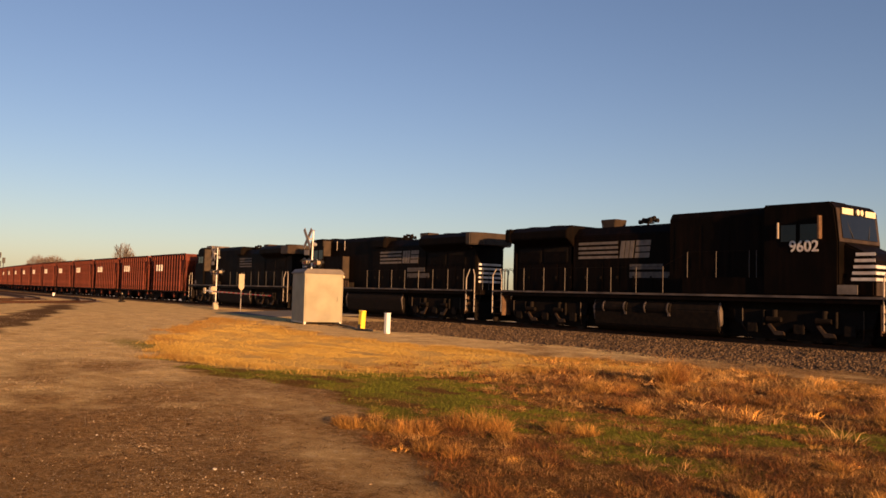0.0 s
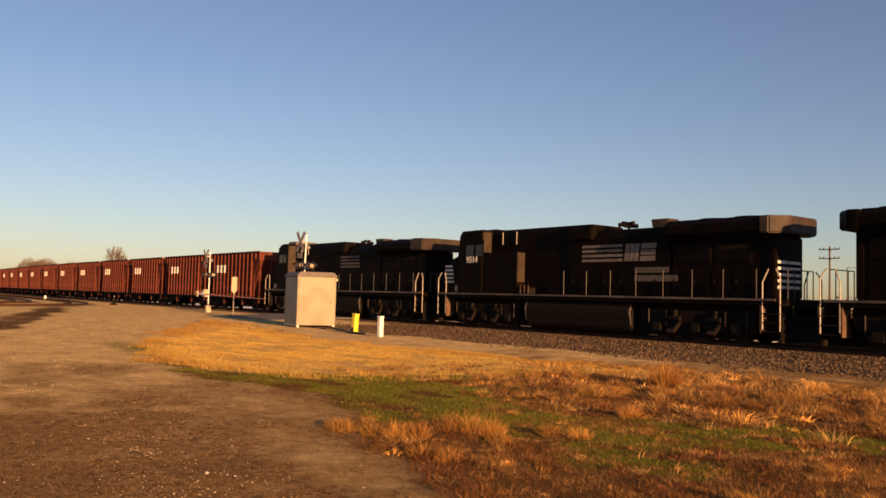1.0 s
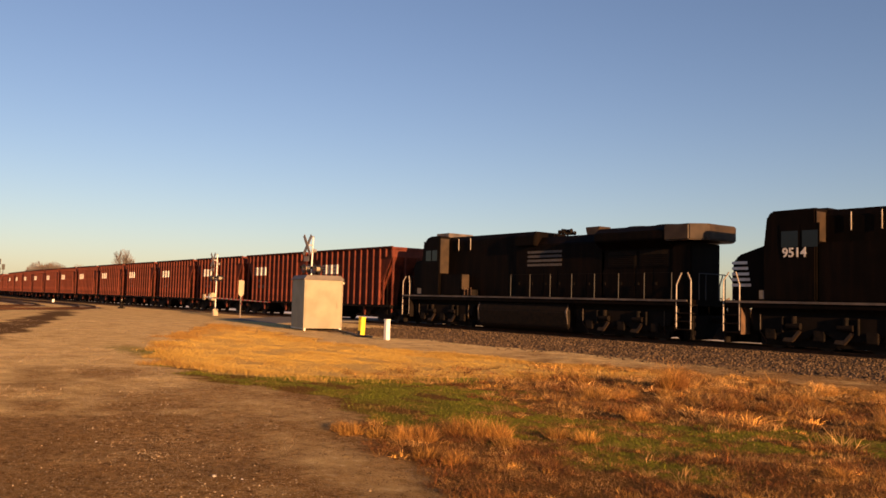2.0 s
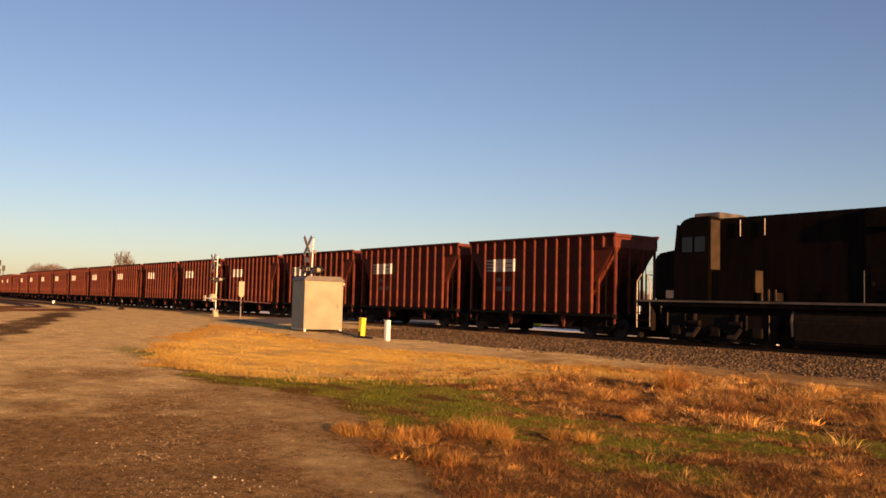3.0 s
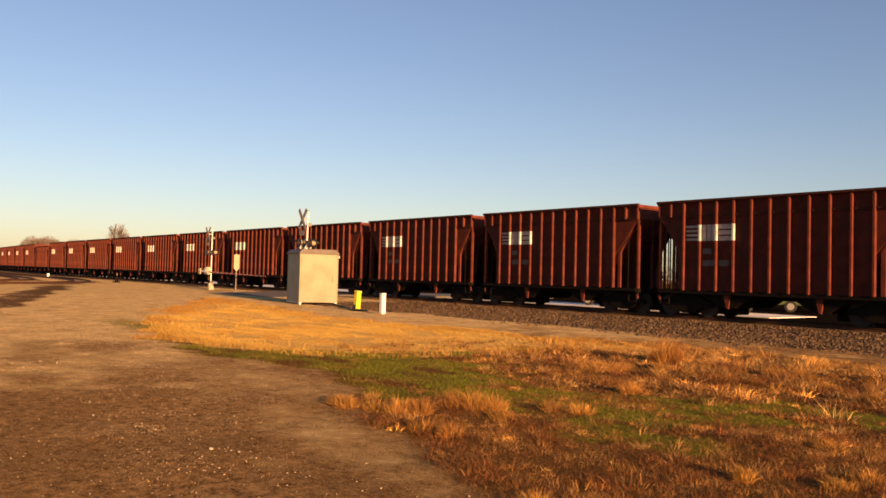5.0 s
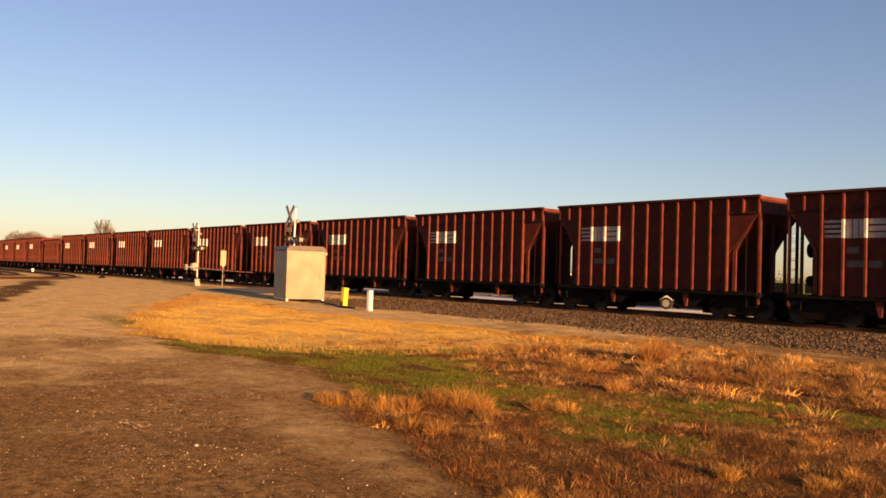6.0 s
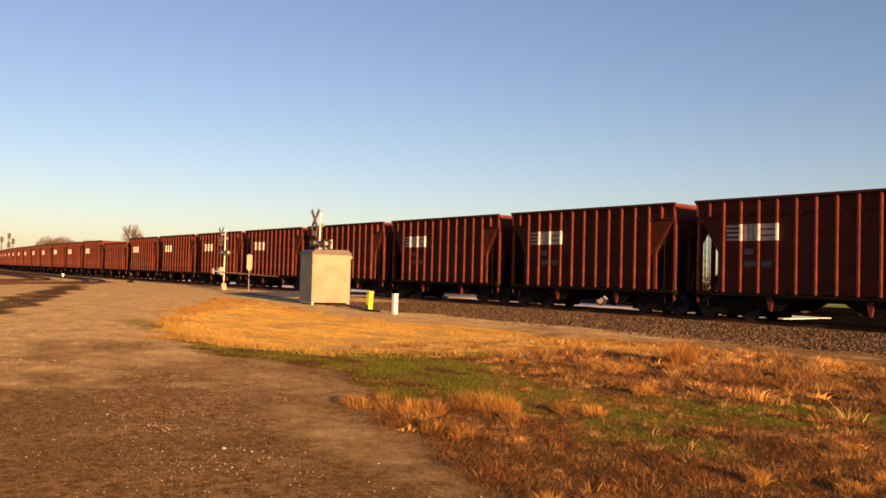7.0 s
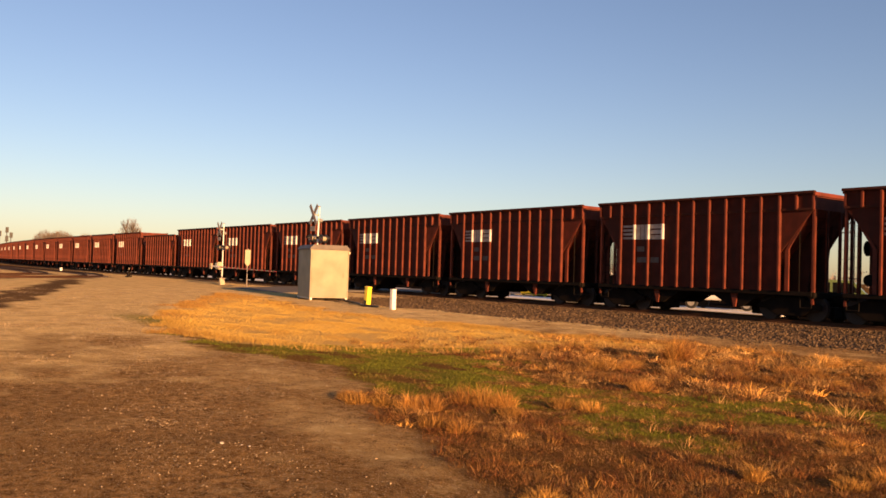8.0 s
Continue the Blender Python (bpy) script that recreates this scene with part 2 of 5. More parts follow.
LOT_EDGE = [(-44, 17.5), (-35.2, 12.6), (-24.6, 8.0), (-19.6, 6.4), (-17.3, 6.2), (-15.3, 6.1), (-13.5, 6.4), (-12.2, 6.9), (-10.8, 6.5), (-9.6, 6.0), (-9.0, 5.3), (-7.9, 5.15), (-7.1, 4.95), (-6.2, 4.6), (-5.3, 4.3), (-4.5, 4.1), (0, 2.0)]
GRASS_FAR = [(30, 17.5), (-7.3, 17.7), (-11.7, 17.8), (-15.6, 16.9), (-19.2, 16.2), (-22.6, 15.1), (-27.9, 14.9), (-33, 16.8), (-38, 16.6), (-41, 18.5)]
GRASS = LOT_EDGE + [(30, -4)] + GRASS_FAR
GREEN = [(-19.1, 6.4), (-16.4, 6.5), (-15.6, 7.3), (-15.8, 8.1), (-14.9, 9.3), (-13.7, 11.3), (-12.1, 10.7), (-11.0, 9.9), (-9.4, 8.9), (-8.2, 8.6), (-7.4, 9.7), (-6.4, 10.9), (-5.1, 11.0), (4, 14.5),
         (4, 13.0), (-4.5, 9.7), (-5.2, 8.9), (-5.0, 8.3), (-4.7, 7.3), (-5.0, 6.8), (-5.6, 6.8), (-6.3, 6.8), (-7.0, 7.0), (-7.5, 6.5), (-8.5, 6.4), (-9.1, 6.2), (-10.8, 6.6), (-12.2, 7.1), (-13.5, 7.2), (-13.4, 6.3), (-15.3, 6.1)]
STRAW = [(-44, 18), (-35.2, 12.3), (-24.6, 7.8), (-19.2, 6.3), (-14.9, 7.3), (-13.6, 9.0), (-13.3, 11.0), (-13.2, 13), (-12, 16.5), (-20, 15.9), (-27.9, 15), (-38, 17)]
RUSSET = [(-7.6, 4.4), (-7.4, 5.9), (-6.4, 6.5), (-4.7, 7.1), (-4.9, 8.4), (-3.5, 9.6), (4, 10), (8, 2), (-1, 0.5), (-5.3, 4.2)]


def depth_in(poly, x, y):
    """Distance to the outline, positive inside."""
    x, y = np.asarray(x, float), np.asarray(y, float)
    inside, near = np.zeros(x.shape, bool), np.full(x.shape, 1e9)
    for (ax, ay), (bx, by) in zip(poly, poly[1:] + poly[:1]):
        cross = ((ay > y) != (by > y)) & (x < (bx - ax) * (y - ay) / (by - ay + 1e-12) + ax)
        inside ^= cross
        t = np.clip(((x - ax) * (bx - ax) + (y - ay) * (by - ay)) / ((bx - ax) ** 2 + (by - ay) ** 2), 0, 1)
        near = np.minimum(near, np.hypot(x - ax - t * (bx - ax), y - ay - t * (by - ay)))
    return np.where(inside, near, -near)


def near_path(path, x, y):
    """Distance to an open plan path."""
    near = np.full(np.shape(x), 1e9)
    for (ax, ay), (bx, by) in zip(path, path[1:]):
        t = np.clip(((x - ax) * (bx - ax) + (y - ay) * (by - ay)) / ((bx - ax) ** 2 + (by - ay) ** 2), 0, 1)
        near = np.minimum(near, np.hypot(x - ax - t * (bx - ax), y - ay - t * (by - ay)))
    return near


def wave(x, y, seed, size):
    """Smooth noise from a few rotated sines, about -1 to 1."""
    rng = np.random.RandomState(seed)
    out = np.zeros(np.shape(x))
    for i in range(7):
        a, k, ph = rng.uniform(0, 6.28), 2 * math.pi / (size * rng.uniform(0.5, 1.6)), rng.uniform(0, 6.28)
        out = out + np.sin(k * (np.cos(a) * x + np.sin(a) * y) + ph + 1.3 * np.sin(k * 0.6 * (np.sin(a) * x - np.cos(a) * y) + ph * 2))
    return out / 3.2


def step(v, lo, hi):
    t = np.clip((v - lo) / (hi - lo), 0, 1)
    return t * t * (3 - 2 * t)


def soft(v, w):
    return step(v, -w, w)


def zones(x, y):
    wob = 0.5 * wave(x, y, 3, 3.5) + 0.25 * wave(x, y, 4, 1.1)
    far = np.clip(np.hypot(x, y) / 24, 0.32, 3)
    grass = soft(depth_in(GRASS, x, y) + wob * far * 0.8, 0.35 * far)
    green = soft(depth_in(GREEN, x, y) + 0.35 * wob + 0.35 * wave(x * 0.6, y, 8, 1.6), 0.45)
    green = green * np.clip(0.92 + 0.80 * wave(x * 0.5, y, 48, 1.3) + 0.45 * wave(x * 0.7, y, 49, 0.5), 0.04, 1)
    straw = soft(depth_in(STRAW, x, y) + wob * far * 0.6, 0.4 * far)
    russet = soft(depth_in(RUSSET, x, y) + wob, 0.5)
    off = np.abs(y - line_y(x))
    gravel = 1 - step(off + 0.5 * wave(x, y, 5, 4), 8.3, 10.3)
    gravel = gravel * (1 - 0.9 * step(y - line_y(x), 1.5, 3.0)) * step(x + 0.8 * wave(x, y, 15, 5), -41, -37) + (1 - step(off, 2.6, 3.4)) * (1 - step(x, -41, -37))
    pale = step(-x + 4 * wave(x, y, 6, 5) + 3 * wave(x, y, 16, 1.4), 6, 24) * step(40 - y, 0, 6)
    pale = np.maximum(pale, 0.62 * np.exp(-(((x + 7.4) / 2.3) ** 2 + ((y - 4.3 + 0.12 * (x + 7.4)) / 0.55) ** 2)))
    pale = np.maximum(pale, 0.55 * np.exp(-(((x + 11.5) / 3.2) ** 2 + ((y - 5.5 - 0.1 * (x + 11.5)) / 0.9) ** 2)))
    path = step(1.5 - np.abs(y - 5.5 - (-36.4 - x) * 0.306 - 0.4 * wave(x, y, 9, 9)), 0, 0.9) * step(-x, 24, 30) * step(x, -76, -70)
    # mask for shade painted into the ground under and behind the train
    painted_shade = step(y - line_y(x), -0.5, 1.5) * (1 - step(y - line_y(x), 30.0, 34.0))
    west = np.asarray(x) < -60
    if west.any():
        bed = np.zeros(np.shape(x))
        bed[west] = np.maximum(1 - step(near_path(SPUR, x[west], y[west]), 0.9, 1.6), 1 - step(near_path(OLD_SPUR, x[west], y[west]), 0.9, 1.6))
        path = np.maximum(path, bed)
    patch = soft(wave(x, y * 0.6, 11, 3.4) + 0.4 * wave(x, y, 12, 1.0) - 0.3, 0.45)
    return grass, green, straw, russet, gravel, pale, path, patch, painted_shade


def ground_z(x, y):
    off = np.abs(y - line_y(x))
    bed = 0.09 * (1 - step(off, 2.6, 5.5))
    rough = 0.010 * wave(x, y, 21, 3.1) + 0.005 * wave(x, y, 22, 0.7)
    calm = step(off, 2.6, 4.5) * (1 - 0.6 * step(np.hypot(x, y), 40, 90))
    mound = 0.10 * np.exp(-(((x + 4.3) / 1.3) ** 2 + ((y - 7.6) / 0.8) ** 2))
    return bed + rough * calm + mound


def ground_material():
    m = bpy.data.materials.new("ground_cover")
    m.use_nodes = True
    n, l = m.node_tree.nodes, m.node_tree.links
    b = n["Principled BSDF"]
    b.inputs["Roughness"].default_value = 0.95
    b.inputs["Specular IOR Level"].default_value = 0.0
    tc = n.new("ShaderNodeTexCoord")

    def tex(scale, detail=6, rough=0.6):
        t = n.new("ShaderNodeTexNoise")
        t.inputs["Scale"].default_value, t.inputs["Detail"].default_value, t.inputs["Roughness"].default_value = scale, detail, rough
        l.new(tc.outputs["Object"], t.inputs["Vector"])
        return t.outputs[0]

    def ramp(v, lo, hi, c0, c1):
        r = n.new("ShaderNodeValToRGB")
        r.color_ramp.elements[0].position, r.color_ramp.elements[1].position = lo, hi
        r.color_ramp.elements[0].color, r.color_ramp.elements[1].color = (*c0, 1), (*c1, 1)
        l.new(v, r.inputs[0])
        return r.outputs[0]

    def blend(f, a, c):
        x = n.new("ShaderNodeMixRGB")
        l.new(f, x.inputs[0])
        l.new(a, x.inputs[1])
        l.new(c, x.inputs[2])
        return x.outputs[0]

    def sharp(mask, noise, lo=0.82, hi=1.18):
        """Breaks a soft mask up by fine noise."""
        a = n.new("ShaderNodeMath")
        a.operation = "ADD"
        l.new(mask, a.inputs[0])
        l.new(noise, a.inputs[1])
        r = n.new("ShaderNodeMapRange")
        r.inputs[1].default_value, r.inputs[2].default_value = lo, hi
        l.new(a.outputs[0], r.inputs[0])
        return r.outputs[0]

    za, zb = n.new("ShaderNodeVertexColor"), n.new("ShaderNodeVertexColor")
    za.layer_name, zb.layer_name = "zone_a", "zone_b"
    sa, sb = n.new("ShaderNodeSeparateColor"), n.new("ShaderNodeSeparateColor")
    l.new(za.outputs[0], sa.inputs[0])
    l.new(zb.outputs[0], sb.inputs[0])
    fine, mid, broad, grit = tex(22), tex(3.0), tex(0.45), tex(95, 2)
    dirt = ramp(tex(7.5, 11, 0.78), 0.40, 0.61, (0.088, 0.042, 0.013), (0.43, 0.245, 0.088))
    dirt = blend(ramp(broad, 0.45, 0.65, (0, 0, 0), (0.7, 0.7, 0.7)), dirt, ramp(fine, 0.35, 0.65, (0.090, 0.046, 0.014), (0.29, 0.158, 0.053)))
    dirt = blend(ramp(grit, 0.55, 0.62, (0, 0, 0), (0.75, 0.75, 0.75)), dirt, ramp(fine, 0.4, 0.6, (0.36, 0.25, 0.12), (0.66, 0.51, 0.30)))
    pale = ramp(tex(1.1, 9, 0.7), 0.33, 0.68, (0.40, 0.256, 0.098), (0.78, 0.56, 0.24))
    pale = blend(ramp(tex(9, 4), 0.52, 0.64, (0, 0, 0), (0.6, 0.6, 0.6)), pale, ramp(mid, 0.4, 0.6, (0.42, 0.28, 0.115), (0.84, 0.66, 0.36)))
    dark = ramp(fine, 0.3, 0.7, (0.085, 0.050, 0.024), (0.16, 0.098, 0.048))
    straw = ramp(fine, 0.3, 0.7, (0.46, 0.29, 0.085), (0.64, 0.44, 0.155))
    green = ramp(fine, 0.3, 0.7, (0.105, 0.105, 0.014), (0.23, 0.205, 0.034))
    thatch = ramp(fine, 0.3, 0.7, (0.085, 0.043, 0.014), (0.22, 0.118, 0.040))
    gravel = ramp(tex(13, 2), 0.38, 0.62, (0.055, 0.037, 0.024), (0.22, 0.15, 0.095))
    col = blend(sharp(sb.outputs[0], mid, 0.66, 1.34), dirt, pale)
    col = blend(sharp(sb.outputs[1], mid, 0.7, 1.3), col, dark)
    col = blend(sharp(sa.outputs[0], mid, 0.70, 1.30), col, thatch)
    col = blend(sharp(sa.outputs[2], tex(6.0), 0.68, 1.32), col, straw)
    col = blend(sharp(sa.outputs[1], tex(5.0), 0.75, 1.3), col, green)
    col = blend(sharp(sb.outputs[2], mid), col, gravel)
    # near-black colour stands in for shade on the ground around the street
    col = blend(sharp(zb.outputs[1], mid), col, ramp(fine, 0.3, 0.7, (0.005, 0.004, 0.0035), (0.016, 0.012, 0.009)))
    l.new(col, b.inputs["Base Color"])
    bp = n.new("ShaderNodeBump")
    bp.inputs["Strength"].default_value, bp.inputs["Distance"].default_value = 1.0, 0.05
    l.new(tex(26, 9, 0.75), bp.inputs["Height"])
    l.new(bp.outputs[0], b.inputs["Normal"])
    return m


def axis(lo, hi, d, reach):
    """Even steps from lo to hi, then wider and wider ones out to the reach."""
    mid = list(np.arange(lo, hi + d / 2, d))
    up, dn, w = [hi], [lo], d
    while up[-1] < reach:
        w *= 1.22
        up.append(up[-1] + w)
        dn.append(dn[-1] - w)
    return np.array(dn[:0:-1] + mid + up[1:])


def build_ground():
    xs, ys = axis(-48, 12, 0.24, 2600), axis(-12, 36, 0.24, 2600)
    gx, gy = np.meshgrid(xs, ys, indexing="ij")
    gx, gy = gx.ravel(), gy.ravel()
    gz = ground_z(gx, gy)
    nx, ny = len(xs), len(ys)
    i = (np.arange(nx - 1)[:, None] * ny + np.arange(ny - 1)[None, :]).ravel()
    faces = np.stack([i, i + ny, i + ny + 1, i + 1], 1)
    grass, green, straw, russet, gravel, pale, path, patch, painted_shade = zones(gx, gy)
    far = step(np.hypot(gx, gy), 90, 160) * (1 - gravel)
    me = bulk("ground", np.stack([gx, gy, gz], 1), faces, ground_material())
    one = np.ones_like(gx)
    for name, cols in (("zone_a", (np.maximum(grass, far), np.maximum(green * grass, 0.75 * np.exp(-(((gx + 23.5) / 3.6) ** 2 + ((gy - 7.5) / 0.9) ** 2))), straw * grass, one)), ("zone_b", (pale, np.maximum(path, 0.16 * patch * (1 - grass) * (1 - pale)), gravel, painted_shade))):
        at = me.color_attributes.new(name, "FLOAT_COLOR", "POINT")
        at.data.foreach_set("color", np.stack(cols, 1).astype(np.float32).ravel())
    me.polygons.foreach_set("use_smooth", [True] * len(me.polygons))
    return tagged(new("ground", me), "brown dirt, dry grass and gravel beside the railway", "ground", kind="structure")


build_ground()


# ---- rails and ties ----
def rails(name, path, gauge=1.435, top=RAIL_Z, head=True, label="", ties=True):
    """Two rails and their ties along a plan path of (x, y)."""
    pts = [Vector((x, y, 0)) for x, y in path]
    way = [(pts[min(i + 1, len(pts) - 1)] - pts[max(i - 1, 0)]).normalized() for i in range(len(pts))]
    th = thing(name, pose(pts[0].x, pts[0].y, 0), label, "track", kind="structure")
    inv = Matrix.Translation(-pts[0])
    for side in (-1, 1):
        bm = bmesh.new()
        prof = [(-0.07, -0.15), (0.07, -0.15), (0.07, -0.13), (0.012, -0.11), (0.012, -0.04), (0.037, -0.03), (0.037, 0), (-0.037, 0), (-0.037, -0.03), (-0.012, -0.04), (-0.012, -0.11), (-0.07, -0.13)]
        rings = []
        for p, w in zip(pts, way):
            nrm = Vector((-w.y, w.x, 0))
            c = p + nrm * side * (gauge / 2 + 0.035)
            rings.append([bm.verts.new(inv @ (c + nrm * a + Vector((0, 0, top + b)))) for a, b in prof])
        for r0, r1 in zip(rings, rings[1:]):
            for i in range(len(prof)):
                j = (i + 1) % len(prof)
                bm.faces.new((r0[i], r0[j], r1[j], r1[i]))
        bmesh.ops.recalc_face_normals(bm, faces=bm.faces[:])
        part("rail", bm, RAIL, th)
    if ties:
        bm = bmesh.new()
        run = 0.0
        for p, q in zip(pts, pts[1:]):
            d, u = (q - p).length, (q - p).normalized()
            nrm = Vector((-u.y, u.x, 0))
            while run < d:
                c = p + u * run
                v = [bm.verts.new(inv @ (c + u * a + nrm * b + Vector((0, 0, h)))) for h in (top - 0.34, top - 0.15) for a, b in ((-0.11, -1.3), (0.11, -1.3), (0.11, 1.3), (-0.11, 1.3))]
                for f in ((3, 2, 1, 0), (4, 5, 6, 7), (0, 1, 5, 4), (1, 2, 6, 5), (2, 3, 7, 6), (3, 0, 4, 7)):
                    bm.faces.new([v[i] for i in f])
                run += 0.53
            run -= d
        tagged(part("ties", bm, TIE, th), kind="stuff")
    return th


rails("main_track", [on_track(s)[:2] for s in range(-70, 440, 4)], label="main line railway track on brown ballast")


rails("spur_track", SPUR, top=0.16, label="curved rusty spur track set in dirt")
rails("siding_track", OLD_SPUR, top=0.16, label="curved rusty siding track set in dirt")


# ---- hopper cars ----
def truck_two_axle(parent, x):
    """Two-axle truck: side frames, springs, bolster; wheelsets under it."""
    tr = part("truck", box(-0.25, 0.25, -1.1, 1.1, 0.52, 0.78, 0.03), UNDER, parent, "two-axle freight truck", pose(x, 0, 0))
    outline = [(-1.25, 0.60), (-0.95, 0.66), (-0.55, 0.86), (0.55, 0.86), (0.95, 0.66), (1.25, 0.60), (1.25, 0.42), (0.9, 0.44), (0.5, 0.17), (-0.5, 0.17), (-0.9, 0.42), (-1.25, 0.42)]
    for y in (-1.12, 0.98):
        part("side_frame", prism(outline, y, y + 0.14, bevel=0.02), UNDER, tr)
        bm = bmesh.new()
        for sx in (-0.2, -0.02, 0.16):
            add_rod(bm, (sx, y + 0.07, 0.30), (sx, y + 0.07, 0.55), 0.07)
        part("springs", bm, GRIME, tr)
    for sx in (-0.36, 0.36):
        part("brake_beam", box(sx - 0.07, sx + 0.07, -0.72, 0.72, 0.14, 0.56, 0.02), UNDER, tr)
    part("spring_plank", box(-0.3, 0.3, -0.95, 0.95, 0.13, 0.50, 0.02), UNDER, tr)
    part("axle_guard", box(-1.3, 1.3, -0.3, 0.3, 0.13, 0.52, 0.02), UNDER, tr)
    for sx in (-0.9, 0.9):
        part("wheelset", WHEELSET, None, tr, at=pose(sx, 0, 0.46))
    return tr


def wheelset(r):
    bm = bmesh.new()
    add_rod(bm, (0, -1.02, 0), (0, 1.02, 0), 0.08)
    for y in (-1, 1):
        add_rod(bm, (0, y * 0.70, 0), (0, y * 0.735, 0), r + 0.025, sides=28)
        add_rod(bm, (0, y * 0.735, 0), (0, y * 0.83, 0), r, sides=28)
        add_rod(bm, (0, y * 0.83, 0), (0, y * 0.90, 0), 0.14, sides=14)
        for k in range(3):
            a = k * 2.094
            add_rod(bm, (0.2 * math.cos(a), y * 0.83, 0.2 * math.sin(a)), (0.2 * math.cos(a), y * 0.842, 0.2 * math.sin(a)), 0.05)
    return mesh_of("wheelset", bm, WHEEL)


WHEELSET = wheelset(0.46)
LOCO_WHEELSET = wheelset(0.53)

PITCH, HALF, RIB_END, RIB_GAP = 11.22, 5.05, 3.77, 0.754
Z_SILL, Z_TOP, Z_SEAM = 1.06, 4.66, 4.04


def coupler(parent, x, way, z=0.85):
    bm = box(min(x, x + way * 0.55), max(x, x + way * 0.55), -0.10, 0.10, z - 0.11, z + 0.11, 0.02)
    add_box(bm, min(x + way * 0.45, x + way * 0.72), max(x + way * 0.45, x + way * 0.72), -0.16, 0.14, z - 0.15, z + 0.15)
    part("coupler", bm, GRIME, parent)


def hopper(lower=0.0, logo=True):
    top, seam = Z_TOP - lower, Z_SEAM - lower
    h = thing("hopper_car", pose(0, 0, 0), "oxide-red ribbed open-top steel coal hopper car with faded white lettering" if logo else "plain rust-red open-top steel coal hopper car without lettering",
              "hopper car", "hopper cars of the train")
    side = [(-HALF, top), (HALF, top), (HALF, seam), (RIB_END, 2.45), (RIB_END, Z_SILL), (-RIB_END, Z_SILL), (-RIB_END, 2.45), (-HALF, seam)]
    for y in (-1.44, 1.40):
        # the shade between the ribs is partly in this darker red
        part("side_sheet", prism(side, y, y + 0.04), OXIDE_SHADED, h)
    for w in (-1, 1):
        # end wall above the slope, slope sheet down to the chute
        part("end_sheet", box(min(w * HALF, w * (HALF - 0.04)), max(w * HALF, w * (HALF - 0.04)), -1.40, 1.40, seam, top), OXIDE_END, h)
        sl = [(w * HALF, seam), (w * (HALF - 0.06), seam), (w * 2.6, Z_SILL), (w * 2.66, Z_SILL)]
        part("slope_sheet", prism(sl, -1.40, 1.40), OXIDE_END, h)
        for y in (-0.55, 0.55):
            part("slope_support", prism([(w * 4.72, seam - 0.30), (w * 2.78, Z_SILL), (w * 4.35, Z_SILL), (w * 4.55, 2.2)], y - 0.015, y + 0.015), CHORD, h)
        for y in (-1.33, -0.45, 0.45, 1.33):
            part("end_post", box(w * (HALF - 0.02) - 0.05, w * (HALF - 0.02) + 0.05, y - 0.05, y + 0.05, Z_SILL, seam, 0.01), OXIDE_END, h)
        part("end_rail", box(w * (HALF + 0.03) - 0.04, w * (HALF + 0.03) + 0.04, -1.5, 1.5, top - 0.14, top, 0.01), OXIDE_END, h)
        part("end_sill", box(w * (HALF - 0.05) - 0.12, w * (HALF - 0.05) + 0.12, -1.45, 1.45, Z_SILL - 0.22, Z_SILL, 0.02), UNDER, h)
        for y in (-1.47, 1.47):
            part("corner_angle", box(w * (HALF - 0.02) - 0.04, w * (HALF - 0.02) + 0.04, y - 0.025, y + 0.025, seam, top - 0.1, 0.01), OXIDE_END, h)
        for y in (-1.37, 1.37):
            part("corner_post", box(w * (HALF - 0.03) - 0.05, w * (HALF - 0.03) + 0.05, y - 0.04, y + 0.04, 0.62, seam + 0.02, 0.015), OXIDE_END, h)
            bm = bmesh.new()
            add_prism(bm, [(w * (HALF - 0.08), seam - 0.02), (w * (HALF - 0.26), seam - 0.02), (w * 3.95, 2.55), (w * 3.95, Z_SILL), (w * 4.10, Z_SILL), (w * 4.10, 2.62)], y - 0.035, y + 0.035)
            bmesh.ops.recalc_face_normals(bm, faces=bm.faces[:])
            part("diagonal_brace", bm, OXIDE_END, h)
            bm = bmesh.new()
            for k in range(7):
                add_rod(bm, (w * 4.5, y, 1.25 + 0.36 * k), (w * (HALF - 0.05), y, 1.25 + 0.36 * k), 0.006, sides=5)
            add_rod(bm, (w * 4.5, y, 1.0), (w * 4.5, y, 3.55), 0.018, sides=5)
            part("ladder", bm, GRIME, h)
            part("step_iron", pipe([(w * 4.55, y, Z_SILL - 0.1), (w * 4.55, y, 0.5), (w * 4.98, y, 0.5), (w * 4.98, y, Z_SILL - 0.1)], 0.02), GRIME, h)
        for y in (-0.6, 0.6):
            part("cross_ladder", pipe([(w * (HALF + 0.07), y, 1.1), (w * (HALF + 0.07), y, 4.0 - lower)], 0.018), GRIME, h)
        iron = mesh_of("grab_iron", rod((w * (HALF + 0.07), -0.6, 0), (w * (HALF + 0.07), -1.25, 0), 0.006, sides=5), GRIME)
        for k in range(8):
            part("grab_iron", iron, None, h, at=pose(0, 0, 1.2 + 0.36 * k))
        coupler(h, w * (HALF - 0.1), w)
        # chute below the sill
        bm = bmesh.new()
        for y in (-1, 1):
            add_prism(bm, [(w * 1.85 - 1.4, Z_SILL), (w * 1.85 + 1.4, Z_SILL), (w * 1.85 + 0.26, 0.42), (w * 1.85 - 0.26, 0.42)], min(y * 0.25, y * 1.30), max(y * 0.25, y * 1.30))
        bmesh.ops.recalc_face_normals(bm, faces=bm.faces[:])
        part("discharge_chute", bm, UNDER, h)
